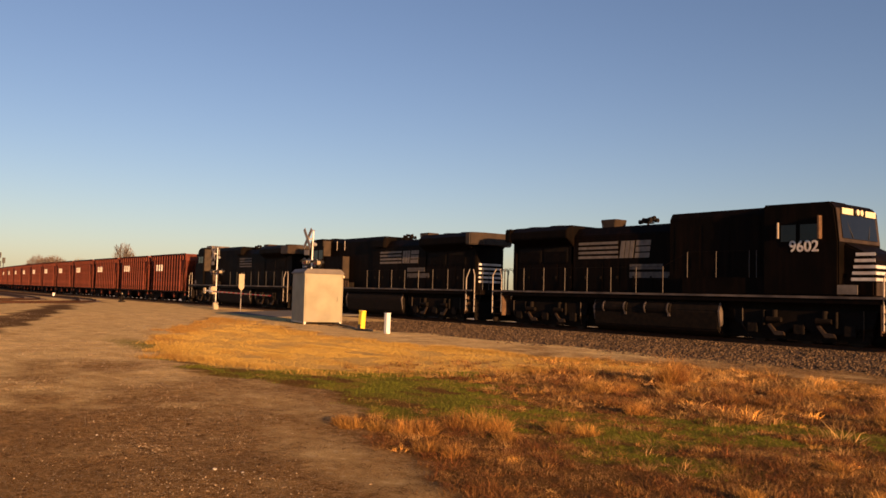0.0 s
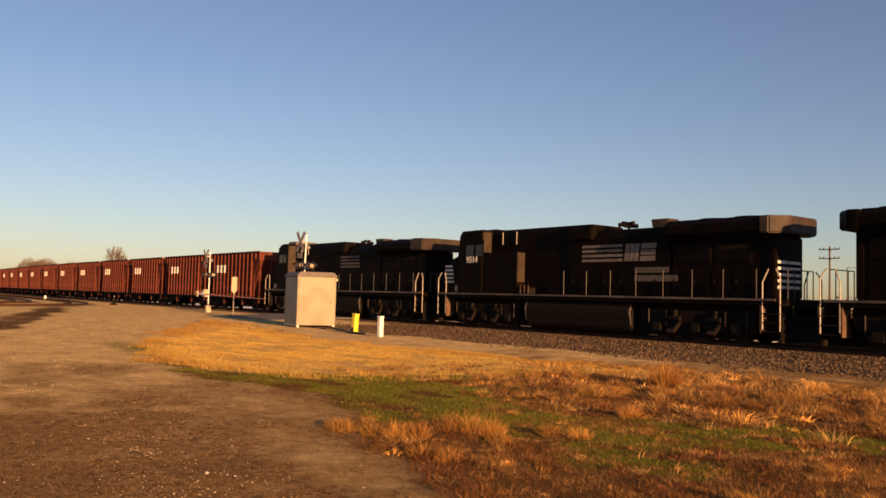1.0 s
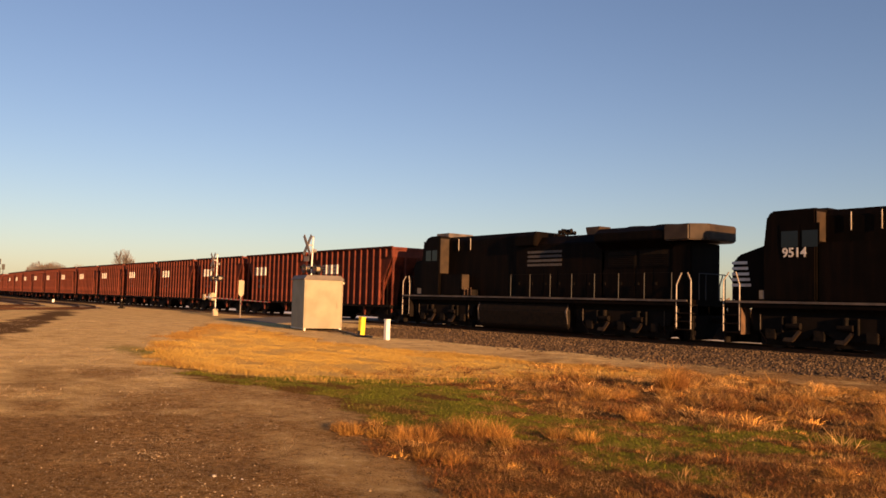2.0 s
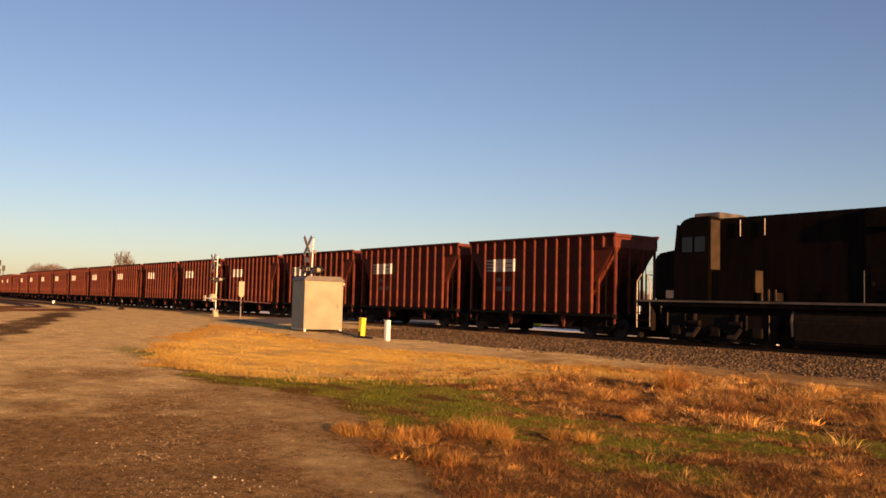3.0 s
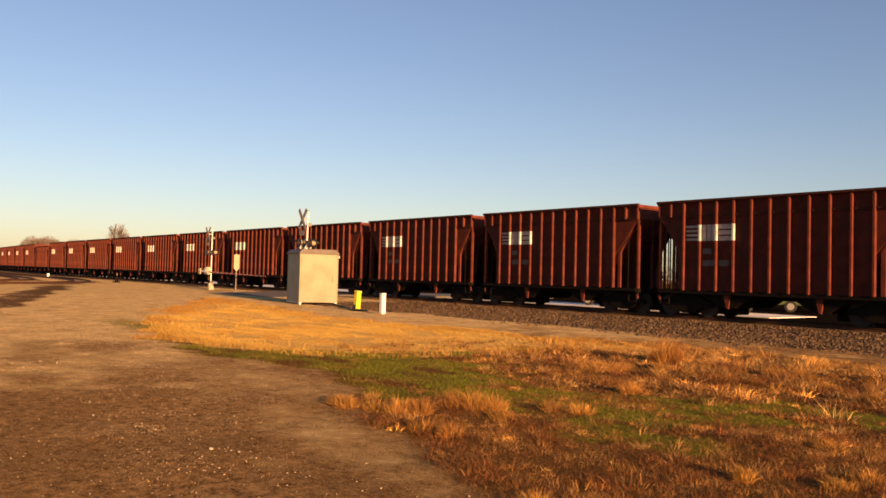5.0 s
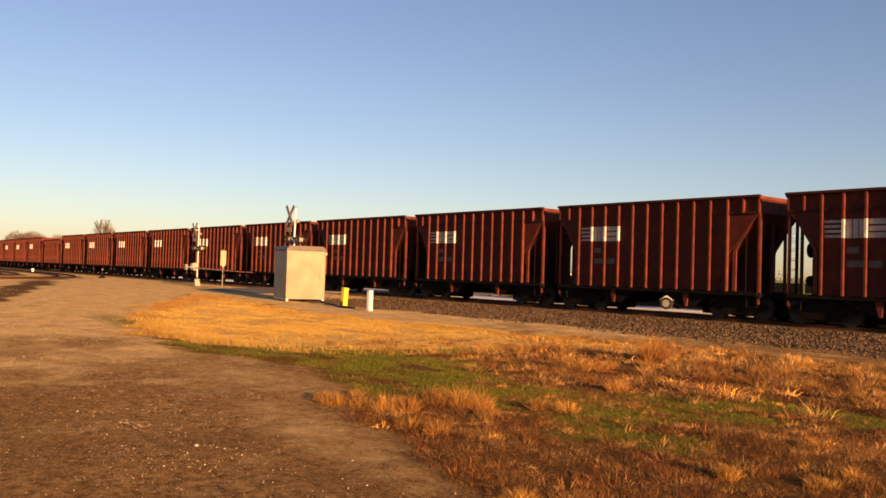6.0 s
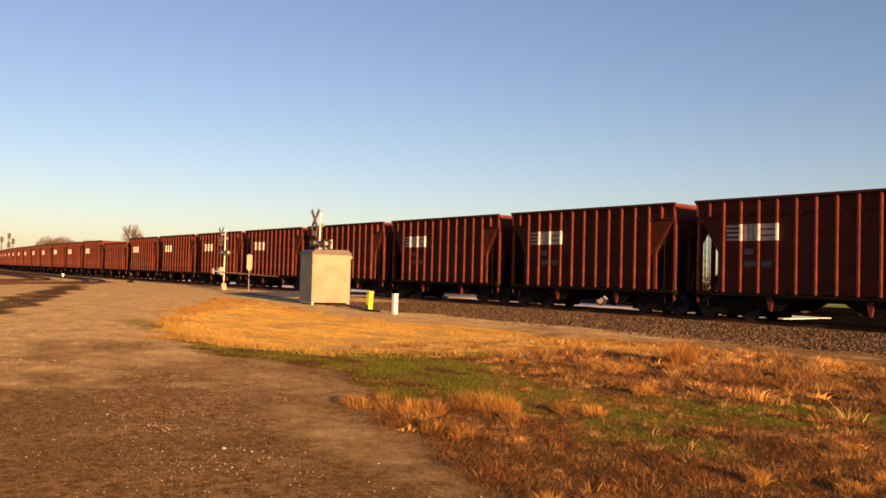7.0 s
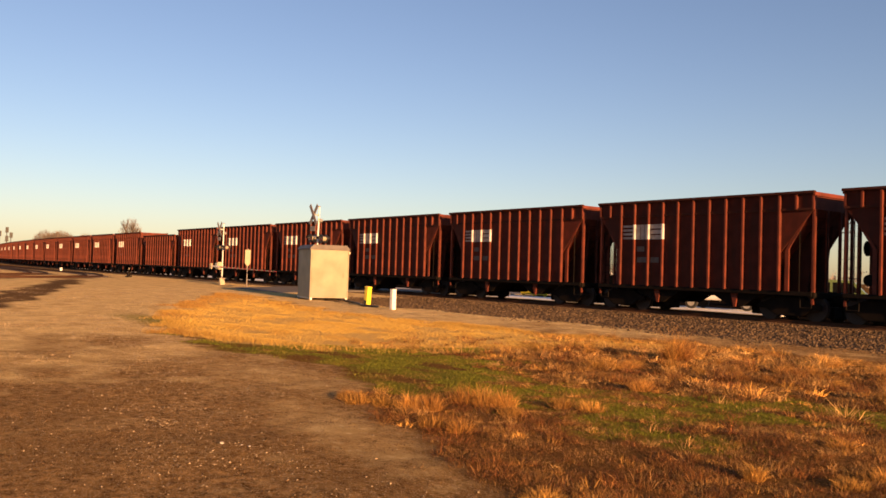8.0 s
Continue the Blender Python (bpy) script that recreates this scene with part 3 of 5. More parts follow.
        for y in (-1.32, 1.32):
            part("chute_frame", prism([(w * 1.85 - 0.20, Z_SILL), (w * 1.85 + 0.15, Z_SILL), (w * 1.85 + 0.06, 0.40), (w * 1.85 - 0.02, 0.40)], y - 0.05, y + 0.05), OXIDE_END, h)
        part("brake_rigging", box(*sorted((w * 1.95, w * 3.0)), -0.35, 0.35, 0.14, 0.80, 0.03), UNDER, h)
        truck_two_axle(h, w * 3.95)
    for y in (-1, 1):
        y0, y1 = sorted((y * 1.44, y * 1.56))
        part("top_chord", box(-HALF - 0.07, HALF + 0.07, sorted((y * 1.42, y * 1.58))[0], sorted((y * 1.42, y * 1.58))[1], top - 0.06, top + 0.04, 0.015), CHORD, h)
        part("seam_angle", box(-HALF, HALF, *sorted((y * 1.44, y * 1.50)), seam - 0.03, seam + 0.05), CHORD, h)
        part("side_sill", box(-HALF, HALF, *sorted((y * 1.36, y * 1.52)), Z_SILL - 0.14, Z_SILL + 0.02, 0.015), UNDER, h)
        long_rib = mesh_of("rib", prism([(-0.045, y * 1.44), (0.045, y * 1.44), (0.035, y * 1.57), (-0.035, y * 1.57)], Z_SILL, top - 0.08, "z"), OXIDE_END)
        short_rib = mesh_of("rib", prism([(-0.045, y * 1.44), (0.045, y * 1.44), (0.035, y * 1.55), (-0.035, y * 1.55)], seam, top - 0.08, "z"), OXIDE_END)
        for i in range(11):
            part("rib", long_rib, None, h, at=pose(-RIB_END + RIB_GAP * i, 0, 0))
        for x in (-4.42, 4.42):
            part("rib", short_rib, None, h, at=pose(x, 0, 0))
    wheel = part("brake_wheel", rod((-HALF - 0.10, 0.45, 2.7), (-HALF - 0.14, 0.45, 2.7), 0.28, sides=20), GRIME, h)
    part("wheel_hub", rod((-HALF - 0.02, 0.45, 2.7), (-HALF - 0.16, 0.45, 2.7), 0.05, sides=8), GRIME, wheel)
    part("air_reservoir", rod((-4.6, -0.6, 1.55), (-4.6, 0.6, 1.55), 0.2, sides=14), GRIME, h)
    part("brake_valve", box(-4.3, -4.0, -0.25, 0.1, 1.1, 1.4, 0.02), GRIME, h)
    # centre sill and ridge between the chutes
    part("centre_sill", box(-HALF, HALF, -0.2, 0.2, 0.76, Z_SILL, 0.02), UNDER, h)
    part("centre_ridge", prism([(-1.1, Z_SILL), (1.1, Z_SILL), (0, 2.0)], -1.40, 1.40), OXIDE_SHADED, h)
    if logo:
        def mark(x0, x1, z0, z1, mat, y=-1.446, name="mark"):
            part(name, box(x0, x1, y - 0.004, y + 0.004, z0, z1), mat, h)
        r = [-RIB_END + RIB_GAP * i for i in range(4)]
        # panel marks in dimmed white paint the shade; rib lettering stays bright
        for k in range(4):
            mark(r[0] + 0.06, r[1] - 0.05, 3.06 + 0.17 * k, 3.15 + 0.17 * k, DULL, name="stripe")
        for a, b in ((0.06, 0.26), (0.29, 0.46), (0.49, 0.69)):
            part("mark", prism([(r[1] + a, 3.04), (r[1] + b, 3.04), (r[1] + b, 3.68), (r[1] + a, 3.68)], -1.450, -1.442), DULL, h)
        for z0, z1 in ((3.04, 3.22), (3.27, 3.44), (3.50, 3.68)):
            mark(r[2] + 0.07, r[3] - 0.06, z0, z1, DULL)
        for i in (1, 2, 3):
            bm = bmesh.new()
            add_prism(bm, [(r[i] - 0.048, -1.45), (r[i] + 0.048, -1.45), (r[i] + 0.039, -1.574), (r[i] - 0.039, -1.574)], 3.04, 3.68, "z")
            bmesh.ops.recalc_face_normals(bm, faces=bm.faces[:])
            part("rib_lettering", bm, LETTER, h)
        mark(r[1] + 0.10, r[1] + 0.50, 2.52, 2.74, FADED, name="number_bar")
        mark(r[1] + 0.10, r[2] - 0.08, 2.05, 2.28, FADED, name="number_bar")
        mark(r[2] + 0.08, r[2] + 0.52, 2.05, 2.28, FADED, name="number_bar")
    return h


# ---- locomotives ----
LOCO_LEN = 22.0
TALLER = 1.075
DECK, HOOD, ROOF = 1.74, 4.52, 4.88


def truck_three_axle(parent, x):
    tr = part("truck", box(-1.6, 1.6, -0.5, 0.5, 0.62, 0.95, 0.03), GRIME, parent, "three-axle locomotive truck", pose(x, 0, 0))
    outline = [(-2.75, 1.22), (2.75, 1.22), (2.6, 0.66), (1.95, 0.58), (1.4, 0.36), (0.55, 0.36), (0.3, 0.56), (-0.3, 0.56), (-0.55, 0.36), (-1.4, 0.36), (-1.95, 0.58), (-2.6, 0.66)]
    for y in (-1.26, 1.08):
        part("side_frame", prism(outline, y, y + 0.18, bevel=0.02), UNDER, tr)
        o = -1 if y < 0 else 1
        for sx in (-1.85, 0.0, 1.85):
            part("axle_box", box(sx - 0.2, sx + 0.2, *sorted((o * 1.26, o * 1.36)), 0.34, 0.72, 0.02), GRIME, tr)
        for sx in (-0.95, 0.95):
            part("brake_cylinder", rod((sx - 0.28, o * 1.34, 0.84), (sx + 0.28, o * 1.34, 0.84), 0.12, 0.09, 12), UNDER, tr)
            part("brake_hanger", prism([(sx - 0.30, 0.66), (sx - 0.16, 0.70), (sx + 0.06, 0.44), (sx + 0.36, 0.42), (sx + 0.44, 0.28), (sx + 0.02, 0.26)], *sorted((o * 1.27, o * 1.36)), bevel=0.02), SOOTY_LIT, tr)
            part("coil_spring", rod((sx, o * 1.30, 0.92), (sx, o * 1.30, 1.20), 0.10, sides=10), GRIME, tr)
        for sx in (-2.3, 2.3):
            part("sand_pipe", pipe([(sx, o * 1.28, 1.25), (sx, o * 1.28, 0.6), (sx + (0.16 if sx < 0 else -0.16), o * 1.0, 0.16)], 0.025), SOOTY_LIT, tr)
            part("shock_absorber", rod((sx * 0.6, o * 1.32, 0.62), (sx * 0.6, o * 1.32, 1.18), 0.05, sides=10), GRIME, tr)
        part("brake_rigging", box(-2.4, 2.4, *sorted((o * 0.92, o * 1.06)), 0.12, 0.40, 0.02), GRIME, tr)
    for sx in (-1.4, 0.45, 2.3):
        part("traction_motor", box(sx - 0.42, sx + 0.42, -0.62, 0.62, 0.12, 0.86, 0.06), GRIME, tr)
    for sx in (-1.85, 0.0, 1.85):
        part("wheelset", LOCO_WHEELSET, None, tr, at=pose(sx, 0, 0.53))
    return tr


def locomotive(number, label, variant=0, tanks=False, reach=0.0, back=0.4, stern=0.0, posts=None, cab_back=5.2, housing=None):
    """reach lengthens cab and nose, back sets the exhaust and horns towards the radiators, stern lengthens the radiator end."""
    posts = posts or RAILING
    e = thing("locomotive", pose(0, 0, 0), label, "locomotive", "diesel locomotives of the train")
    part("frame", box(-10.2, 10.2, -1.50, 1.50, DECK - 0.28, DECK, 0.02), LOCO, e)
    for y in (-1.53, 1.53):
        part("deck_edge", box(-10.1, 10.1, y - 0.02, y + 0.02, DECK - 0.09, DECK - 0.01), DECKEDGE, e)
    # long hood
    part("underframe", box(-9.4, 9.4, -0.95, 0.95, 0.80, DECK - 0.28, 0.03), GRIME, e)
    part("engine_hood", prism([(-0.95, DECK), (0.95, DECK), (0.95, 4.15), (0.62, HOOD), (-0.62, HOOD), (-0.95, 4.15)], -5.2, 0.8, "x", 0.03), LOCO, e)
    part("radiator_body", prism([(-0.95, DECK), (0.95, DECK), (0.95, 3.75), (1.50, 4.10), (1.50, 4.42), (1.15, 4.66), (-1.15, 4.66), (-1.50, 4.42), (-1.50, 4.10), (-0.95, 3.75)], -9.0 - stern, -5.0, "x", 0.03), LOCO, e)
    tail = -9.85 - 0.85 * variant - stern
    # on the two rear locomotives low sunlight is painted into the wing's colour
    part("radiator_wing", prism([(-8.9 - stern, -1.52), (tail + 0.55, -1.52), (tail, -0.95), (tail, 0.95), (tail + 0.55, 1.52), (-8.9 - stern, 1.52)], 4.0, 4.62, "z", 0.05), LOCO if tanks else SOOTY_LIT, e, "overhanging radiator end")
    part("rear_hood", prism([(-1.0, DECK), (1.0, DECK), (1.0, 3.95), (-1.0, 3.95)], -9.25 - 0.65 * variant - stern, -8.95 - stern, "x", 0.04), LOCO, e)
    part("roof_box", prism([(-3.35 - back, HOOD - 0.05), (-2.65 - back, HOOD - 0.05), (-2.55 - back, HOOD + 0.36), (-3.45 - back, HOOD + 0.36)], -0.4, 0.4, "y", 0.02), SOOTY_LIT, e, "sooty exhaust housing")
    bm = bmesh.new()
    hx = -1.0 - back
    add_rod(bm, (hx, 0, HOOD - 0.05), (hx, 0, HOOD + 0.14), 0.05)
    add_box(bm, hx - 0.12, hx + 0.12, -0.3, 0.3, HOOD + 0.12, HOOD + 0.18)
    for y, z, way in ((-0.25, 4.76, 1), (0.0, 4.84, 1), (0.22, 4.76, 1), (-0.12, 4.70, -1), (0.12, 4.80, -1)):
        add_rod(bm, (hx, y, z), (hx + way * 0.38, y, z), 0.04, 0.10, 10)
    part("horn", bm, GRIME, e, "cluster of air horns")
    # tall cabinet behind the cab
    half = 0.86 if housing else 1.2
    part("equipment_cabinet", prism([(-half, DECK), (half, DECK), (half, 4.58), (half - 0.15, 4.82), (0.15 - half, 4.82), (-half, 4.58)], 0.7, cab_back + 0.1, "x", 0.03), LOCO, e)
    if reach:
        part("blower_housing", prism([(-1.2, 4.12), (1.2, 4.12), (1.2, 4.55), (1.05, 4.78), (-1.05, 4.78), (-1.2, 4.55)], -0.75, 0.72, "x", 0.03), LOCO, e)
    if housing:
        for y in (-1, 1):
            part("side_housing", box(cab_back - housing[0], cab_back, *sorted((y * 0.8, y * 1.42)), DECK, DECK + housing[1], 0.04), LOCO, e)
            # end plate in a lighter brown, painted as if the sun struck it
            part("housing_end", box(cab_back - housing[0] - 0.015, cab_back - housing[0], *sorted((y * 0.9, y * 1.40)), DECK + 0.28 * housing[1], DECK + housing[1] - 0.03), SOOTY_LIT, e)
            for x in (cab_back - 0.95, cab_back - 2.0):
                part("grab_bar", rod((x, y * 0.92, DECK + 2.35), (x, y * 0.92, DECK + 2.95), 0.022), STEPRAIL, e)
            steps = part("walkway_step", box(cab_back - housing[0] - 0.9, cab_back - housing[0] - 0.1, *sorted((y * 0.98, y * 1.44)), DECK, DECK + 0.30, 0.01), GRIME, e)
            for k in range(3):
                part("tread_edge", box(cab_back - housing[0] - 0.9 + 0.28 * k, cab_back - housing[0] - 0.84 + 0.28 * k, *sorted((y * 1.44, y * 1.46)), DECK + 0.02, DECK + 0.44), WELL, steps)
    else:
        part("side_cabinet", box(1.5, 5.2, -1.42, 1.42, DECK, 2.36, 0.03), LOCO, e)
    # cab and nose
    cab_x = 8.05 + reach
    if variant == 0:
        cab = [(cab_back, DECK), (cab_x, DECK), (cab_x, 3.55), (7.90 + reach, 4.62), (7.72 + reach, 4.82), (cab_back, 4.84)]
    else:
        cab = [(cab_back, DECK), (cab_x, DECK), (cab_x, 3.55), (7.88 + reach, 4.45), (7.6 + reach, 4.76), (7.2 + reach, 4.86), (cab_back, 4.86)]
    part("cab", prism(cab, -1.53, 1.53, "y", 0.05), LOCO, e)
    tip = 9.1 + 1.35 * reach + (0.3 if housing and variant == 0 else 0.0)
    rise = 0.25 if housing else 0.0
    nose = [(8.0, DECK), (tip, DECK), (tip, 2.85 + rise), (tip - 0.25, 3.12 + rise), (8.0 + reach, 3.5 + rise)] if variant == 0 else [(8.0, DECK), (tip, DECK), (tip, 3.35), (tip - 0.15, 3.55), (8.0 + reach, 3.7)]
    part("nose", prism(nose, -1.15 - 0.1 * variant, 1.15 + 0.1 * variant, "y", 0.06), LOCO, e)
    part("cab_roof_unit", box(6.6, 7.3 + 0.5 * variant, -0.5 - 0.4 * variant, 0.5 + 0.4 * variant, 4.82, 4.93 + 0.12 * variant, 0.03), DECKEDGE if variant else LOCO, e)
    for y in (-1, 1):
        ya, yb = sorted((y * 1.522, y * 1.545))
        for x0, x1 in ((5.92 + reach + 0.6 * variant, 6.50 + reach + 0.5 * variant), (6.66 + reach + 0.45 * variant, 7.30 + reach + 0.3 * variant)):
            wf = part("side_window", box(x0 - 0.06, x1 + 0.06, ya, yb, 3.62, 4.34), LOCO, e)
            part("pane", box(x0, x1, *sorted((y * 1.54, y * 1.552)), 3.68, 4.28), WINDOW, wf)
        if housing:
            # the cab's back wall stands wide of the hood; sunlight is painted into its colour
            part("back_wall", box(cab_back - 0.03, cab_back - 0.005, *sorted((y * 0.9, y * 1.5)), DECK + housing[1] + 0.05, 4.72), SOOTY_LIT, e)
        if not housing:
            part("window_visor", box(7.40 + reach, 7.46 + reach, *sorted((y * 1.53, y * 1.74)), 3.60, 4.36), WELL, e)
            part("cab_grab_iron", box(5.80 + reach, 5.84 + reach, *sorted((y * 1.53, y * 1.62)), 3.66, 4.20), STEPRAIL, e)
        # nose stripes
        for k in range(5 if variant == 0 else 0):
            part("nose_stripe", box(tip - 0.8 + 0.04 * k, tip + 0.02, *sorted((y * 1.145, y * 1.158)), 2.24 + 0.20 * k, 2.34 + 0.20 * k), LETTER, e)
        part("battery_panel", box(7.9, 8.7, *sorted((y * 1.50, y * 1.525)), DECK + 0.06, DECK + 0.36), EMBLEM, e)
        # lettering: stripes, two emblem blocks, two bars of writing
        def across(x0, x1):
            """The emblem reads from the viewer's left on both sides."""
            return (x0, x1) if y < 0 else (-4.75 - x1, -4.75 - x0)

        thick = sorted((y * 0.948, y * 0.958))
        for k in range(4):
            part("stripe", box(*across(-4.7, -2.3), *thick, 3.16 + 0.2 * k, 3.27 + 0.2 * k), EMBLEM if variant == 0 else FADED, e)
        if variant == 0:
            lean = 0.14 if y < 0 else -0.14
            for x0, x1, z0, z1 in ((-2.16, -1.92, 3.16, 3.87), (-1.88, -1.66, 3.16, 3.87), (-1.62, -1.40, 3.16, 3.87), (-1.30, -0.5, 3.16, 3.36), (-1.30, -0.5, 3.41, 3.61), (-1.30, -0.5, 3.66, 3.87)):
                p0, p1 = across(x0, x1)
                part("emblem_block", prism([(p0 + lean * (z0 - 3.5), z0), (p1 + lean * (z0 - 3.5), z0), (p1 + lean * (z1 - 3.5), z1), (p0 + lean * (z1 - 3.5), z1)], *thick), EMBLEM, e)
            proud = sorted((y * 0.966, y * 0.976))
            part("lettering_bar", box(*across(-1.6, 0.2), *proud, 2.68, 2.90), FADED, e)
            part("lettering_bar", box(*across(-1.6, 0.65), *proud, 2.34, 2.58), FADED, e)
        # hood doors with latches, radiator grilles
        plate = sorted((y * 0.950, y * 0.962))
        for k in range(10):
            x0 = -8.85 + 0.96 * k
            if x0 > -0.2:
                break
            dr = part("hood_door", box(x0, x0 + 0.86, *plate, 1.86, 2.96, 0.004), LOCO, e)
            part("latch", box(x0 + 0.70, x0 + 0.80, *sorted((y * 0.962, y * 0.985)), 2.34, 2.46), GRIME, dr)
        for x0 in (-8.8, -7.0):
            gr = part("radiator_grille", box(x0, x0 + 1.6, *plate, 3.06, 3.70), GRIME, e)
            for k in range(7):
                part("slat", box(x0 + 0.06, x0 + 1.54, *sorted((y * 0.962, y * 0.985)), 3.10 + 0.085 * k, 3.14 + 0.085 * k), LOCO, gr)
        for x0 in () if housing else (1.0, 2.35, 3.7):
            part("cabinet_door", box(x0, x0 + 1.2, *sorted((y * 1.20, y * 1.212)), 2.65, 4.30, 0.004), LOCO, e)
        # handrails
        for x in np.linspace(-9.3, 0.6, 8):
            part("stanchion", rod((x, y * 1.48, DECK - 0.05), (x, y * 1.48, DECK + 1.02), 0.018), posts, e)
        part("handrail", rod((-9.3, y * 1.48, DECK + 1.02), (0.6, y * 1.48, DECK + 1.02), 0.006), GRIME, e)
        for x in () if housing else (1.75, 3.1, 4.55, 4.85):
            part("stanchion", rod((x, y * 1.40, 2.34), (x, y * 1.40, 3.30), 0.016), posts, e)
        if not housing:
            part("handrail", pipe([(0.6, y * 1.48, DECK + 1.02), (1.75, y * 1.40, 3.30), (4.85, y * 1.40, 3.30)], 0.006), GRIME, e)
        for w in (-1, 1):
            part("step_rail", pipe([(w * 10.25, y * 1.48, 0.55), (w * 10.25, y * 1.48, 2.45), (w * 10.05, y * 1.42, 2.75)], 0.028), STEPRAIL, e)
            part("step_rail", pipe([(w * 9.55, y * 1.48, 0.6), (w * 9.55, y * 1.48, 2.3), (w * 9.75, y * 1.42, 2.75)], 0.028), STEPRAIL, e)
            # well painted as sunlit; the third locomotive's keeps the dark underframe colour
            well = part("step_well", box(*sorted((w * 9.46, w * 9.5)), *sorted((y * 0.9, y * 1.5)), 0.45, DECK), WELL if variant == 0 else UNDER, e)
            for k in range(4):
                part("step_tread", box(*sorted((w * 9.5, w * 10.3)), *sorted((y * 1.1, y * 1.5)), 0.5 + 0.33 * k, 0.54 + 0.33 * k), GRIME, well)
            part("well_back", box(*sorted((w * 9.5, w * 10.3)), *sorted((y * 1.06, y * 1.1)), 0.45, DECK), UNDER, well)
        # fuel tank saddle and air reservoirs
        if tanks:
            for x in (-0.45, -2.75):
                tank = part("air_reservoir", rod((x, y * 1.22, 1.10), (x + 1.4, y * 1.22, 1.10), 0.27, sides=18), GRIME, e)
                for bx in (x + 0.06, x + 1.24):
                    part("band", rod((bx, y * 1.22, 1.10), (bx + 0.07, y * 1.22, 1.10), 0.285, sides=18), DECKEDGE, tank)
                part("drain", box(x + 1.25, x + 1.38, *sorted((y * 1.30, y * 1.42)), 0.78, 0.98, 0.01), DECKEDGE, tank)
        me = lettering(number, 0.47 if reach else 0.56, LETTER) if number else None
        if me:
            at = pose(6.8 + reach, y * 1.549, 3.36, 90, 0, 0 if y < 0 else 180)
            part("road_number", me, None, e, at=at)
        part("number_board", box(8.0 + reach, 8.02 + reach, *sorted((y * 0.45, y * 1.2)), 4.42, 4.62), NUMBOX, e)
    part("fuel_tank", prism([(-1.42, 1.05), (-1.3, 1.44), (1.3, 1.44), (1.42, 1.05), (1.32, 0.30), (1.0, 0.07), (-1.0, 0.07), (-1.32, 0.30)], -3.3, 3.2, "x", 0.05), GRIME, e)
    for w in (-1, 1):
        part("equipment_rack", box(*sorted((w * 3.25, w * 4.2)), -0.8, 0.8, 0.13, 1.0, 0.04), GRIME, e)
    for y in (-1, 1):
        for w in (-1, 1):
            part("tank_end_plate", prism([(y * 1.43, 1.05), (y * 1.30, 1.40), (y * 1.20, 1.05), (y * 1.12, 0.55), (y * 1.33, 0.47)], *sorted((w * 3.2, w * 3.28)), "x"), DECKEDGE, e)
    # cab and nose front plates: sunlight put into the colour over black paint
    part("cab_front", prism([(x + reach, z) for x, z in ((8.045, 3.50), (7.915, 4.60), (7.93, 4.61), (8.06, 3.51))], -1.46, 1.46), SOOTY_LIT, e, "black cab front with painted sunlight")
    part("nose_front", box(tip, tip + 0.012, -1.05, 1.05, DECK + 0.04, 2.20), SOOTY_LIT, e)
    part("windshield", prism([(x + reach, z) for x, z in ((8.052, 3.62), (7.94, 4.42), (7.97, 4.43), (8.08, 3.63))], -1.25, 1.25), WINDOW, e)
    for w in (-1, 1):
        part("pilot", box(*sorted((w * 10.15, w * 10.3)), -1.4, 1.4, 0.12, 1.1, 0.03), GRIME, e)
        part("draft_gear", box(*sorted((w * 9.3, w * 10.2)), -0.6, 0.6, 0.13, 1.0, 0.03), GRIME, e)
        coupler(e, w * 10.3, w, 0.88)
        bm = bmesh.new()
        for y in (-0.9, -0.45, 0.45, 0.9):
            add_rod(bm, (w * 10.22, y, DECK), (w * 10.22, y, DECK + 1.0), 0.022)
        add_rod(bm, (w * 10.22, -0.9, DECK + 1.0), (w * 10.22, 0.9, DECK + 1.0), 0.02)
        part("end_railing", bm, BLACKP, e)
        truck_three_axle(e, w * 6.5)
    for x0 in (-8.2, -6.6):
        fan = part("roof_fan", rod((x0, 0, 4.62), (x0, 0, 4.74), 0.72, 0.70, 24), GRIME, e)
        part("fan_hub", rod((x0, 0, 4.74), (x0, 0, 4.77), 0.16, sides=12), LOCO, fan)
    for y in (-0.14, 0.14):
        part("headlight", rod((8.0 + reach, y, 4.53), (8.05 + reach, y, 4.53), 0.10, sides=14), NUMBOX, e)
        part("ditch_light", rod((10.3, y * 6.5, 1.36), (10.42, y * 6.5, 1.36), 0.10, sides=14), NUMBOX, e)
        part("wiper", rod((8.09 + reach, y * 4, 3.66), (7.99 + reach, y * 6, 4.2), 0.012, sides=5), BLACKP, e)
    part("plow", prism([(10.3, 0.18), (10.85, 0.18), (10.55, 0.62), (10.3, 0.75)], -1.35, 1.35), GRIME, e)
    for k in range(5 if variant == 0 else 0):
        part("front_stripe", box(tip, tip + 0.015, -1.08, 1.08, 2.24 + 0.20 * k, 2.34 + 0.20 * k) if k < 3 else box(tip + 0.005 - 0.25 * (k - 2.4), tip + 0.015 - 0.25 * (k - 2.4), -1.08, 1.08, 2.24 + 0.20 * k, 2.34 + 0.20 * k), LETTER, e)
    for k in range(5 if variant == 0 else 0):
        part("rear_stripe", box(-9.265 - stern, -9.252 - stern, -0.8, 0.8, 2.1 + 0.22 * k, 2.2 + 0.22 * k), LETTER, e)
    # bodywork above the deck stands a little taller
    for o in e.children:
        if o.name.startswith("road_number"):
            o.matrix_basis = pose(0, 0, (3.36 - DECK) * (TALLER - 1)) @ o.matrix_basis
        elif not o.name.startswith("truck"):
            for v in o.data.vertices:
                v.co.z += max(0.0, v.co.z - DECK) * (TALLER - 1)
    return e


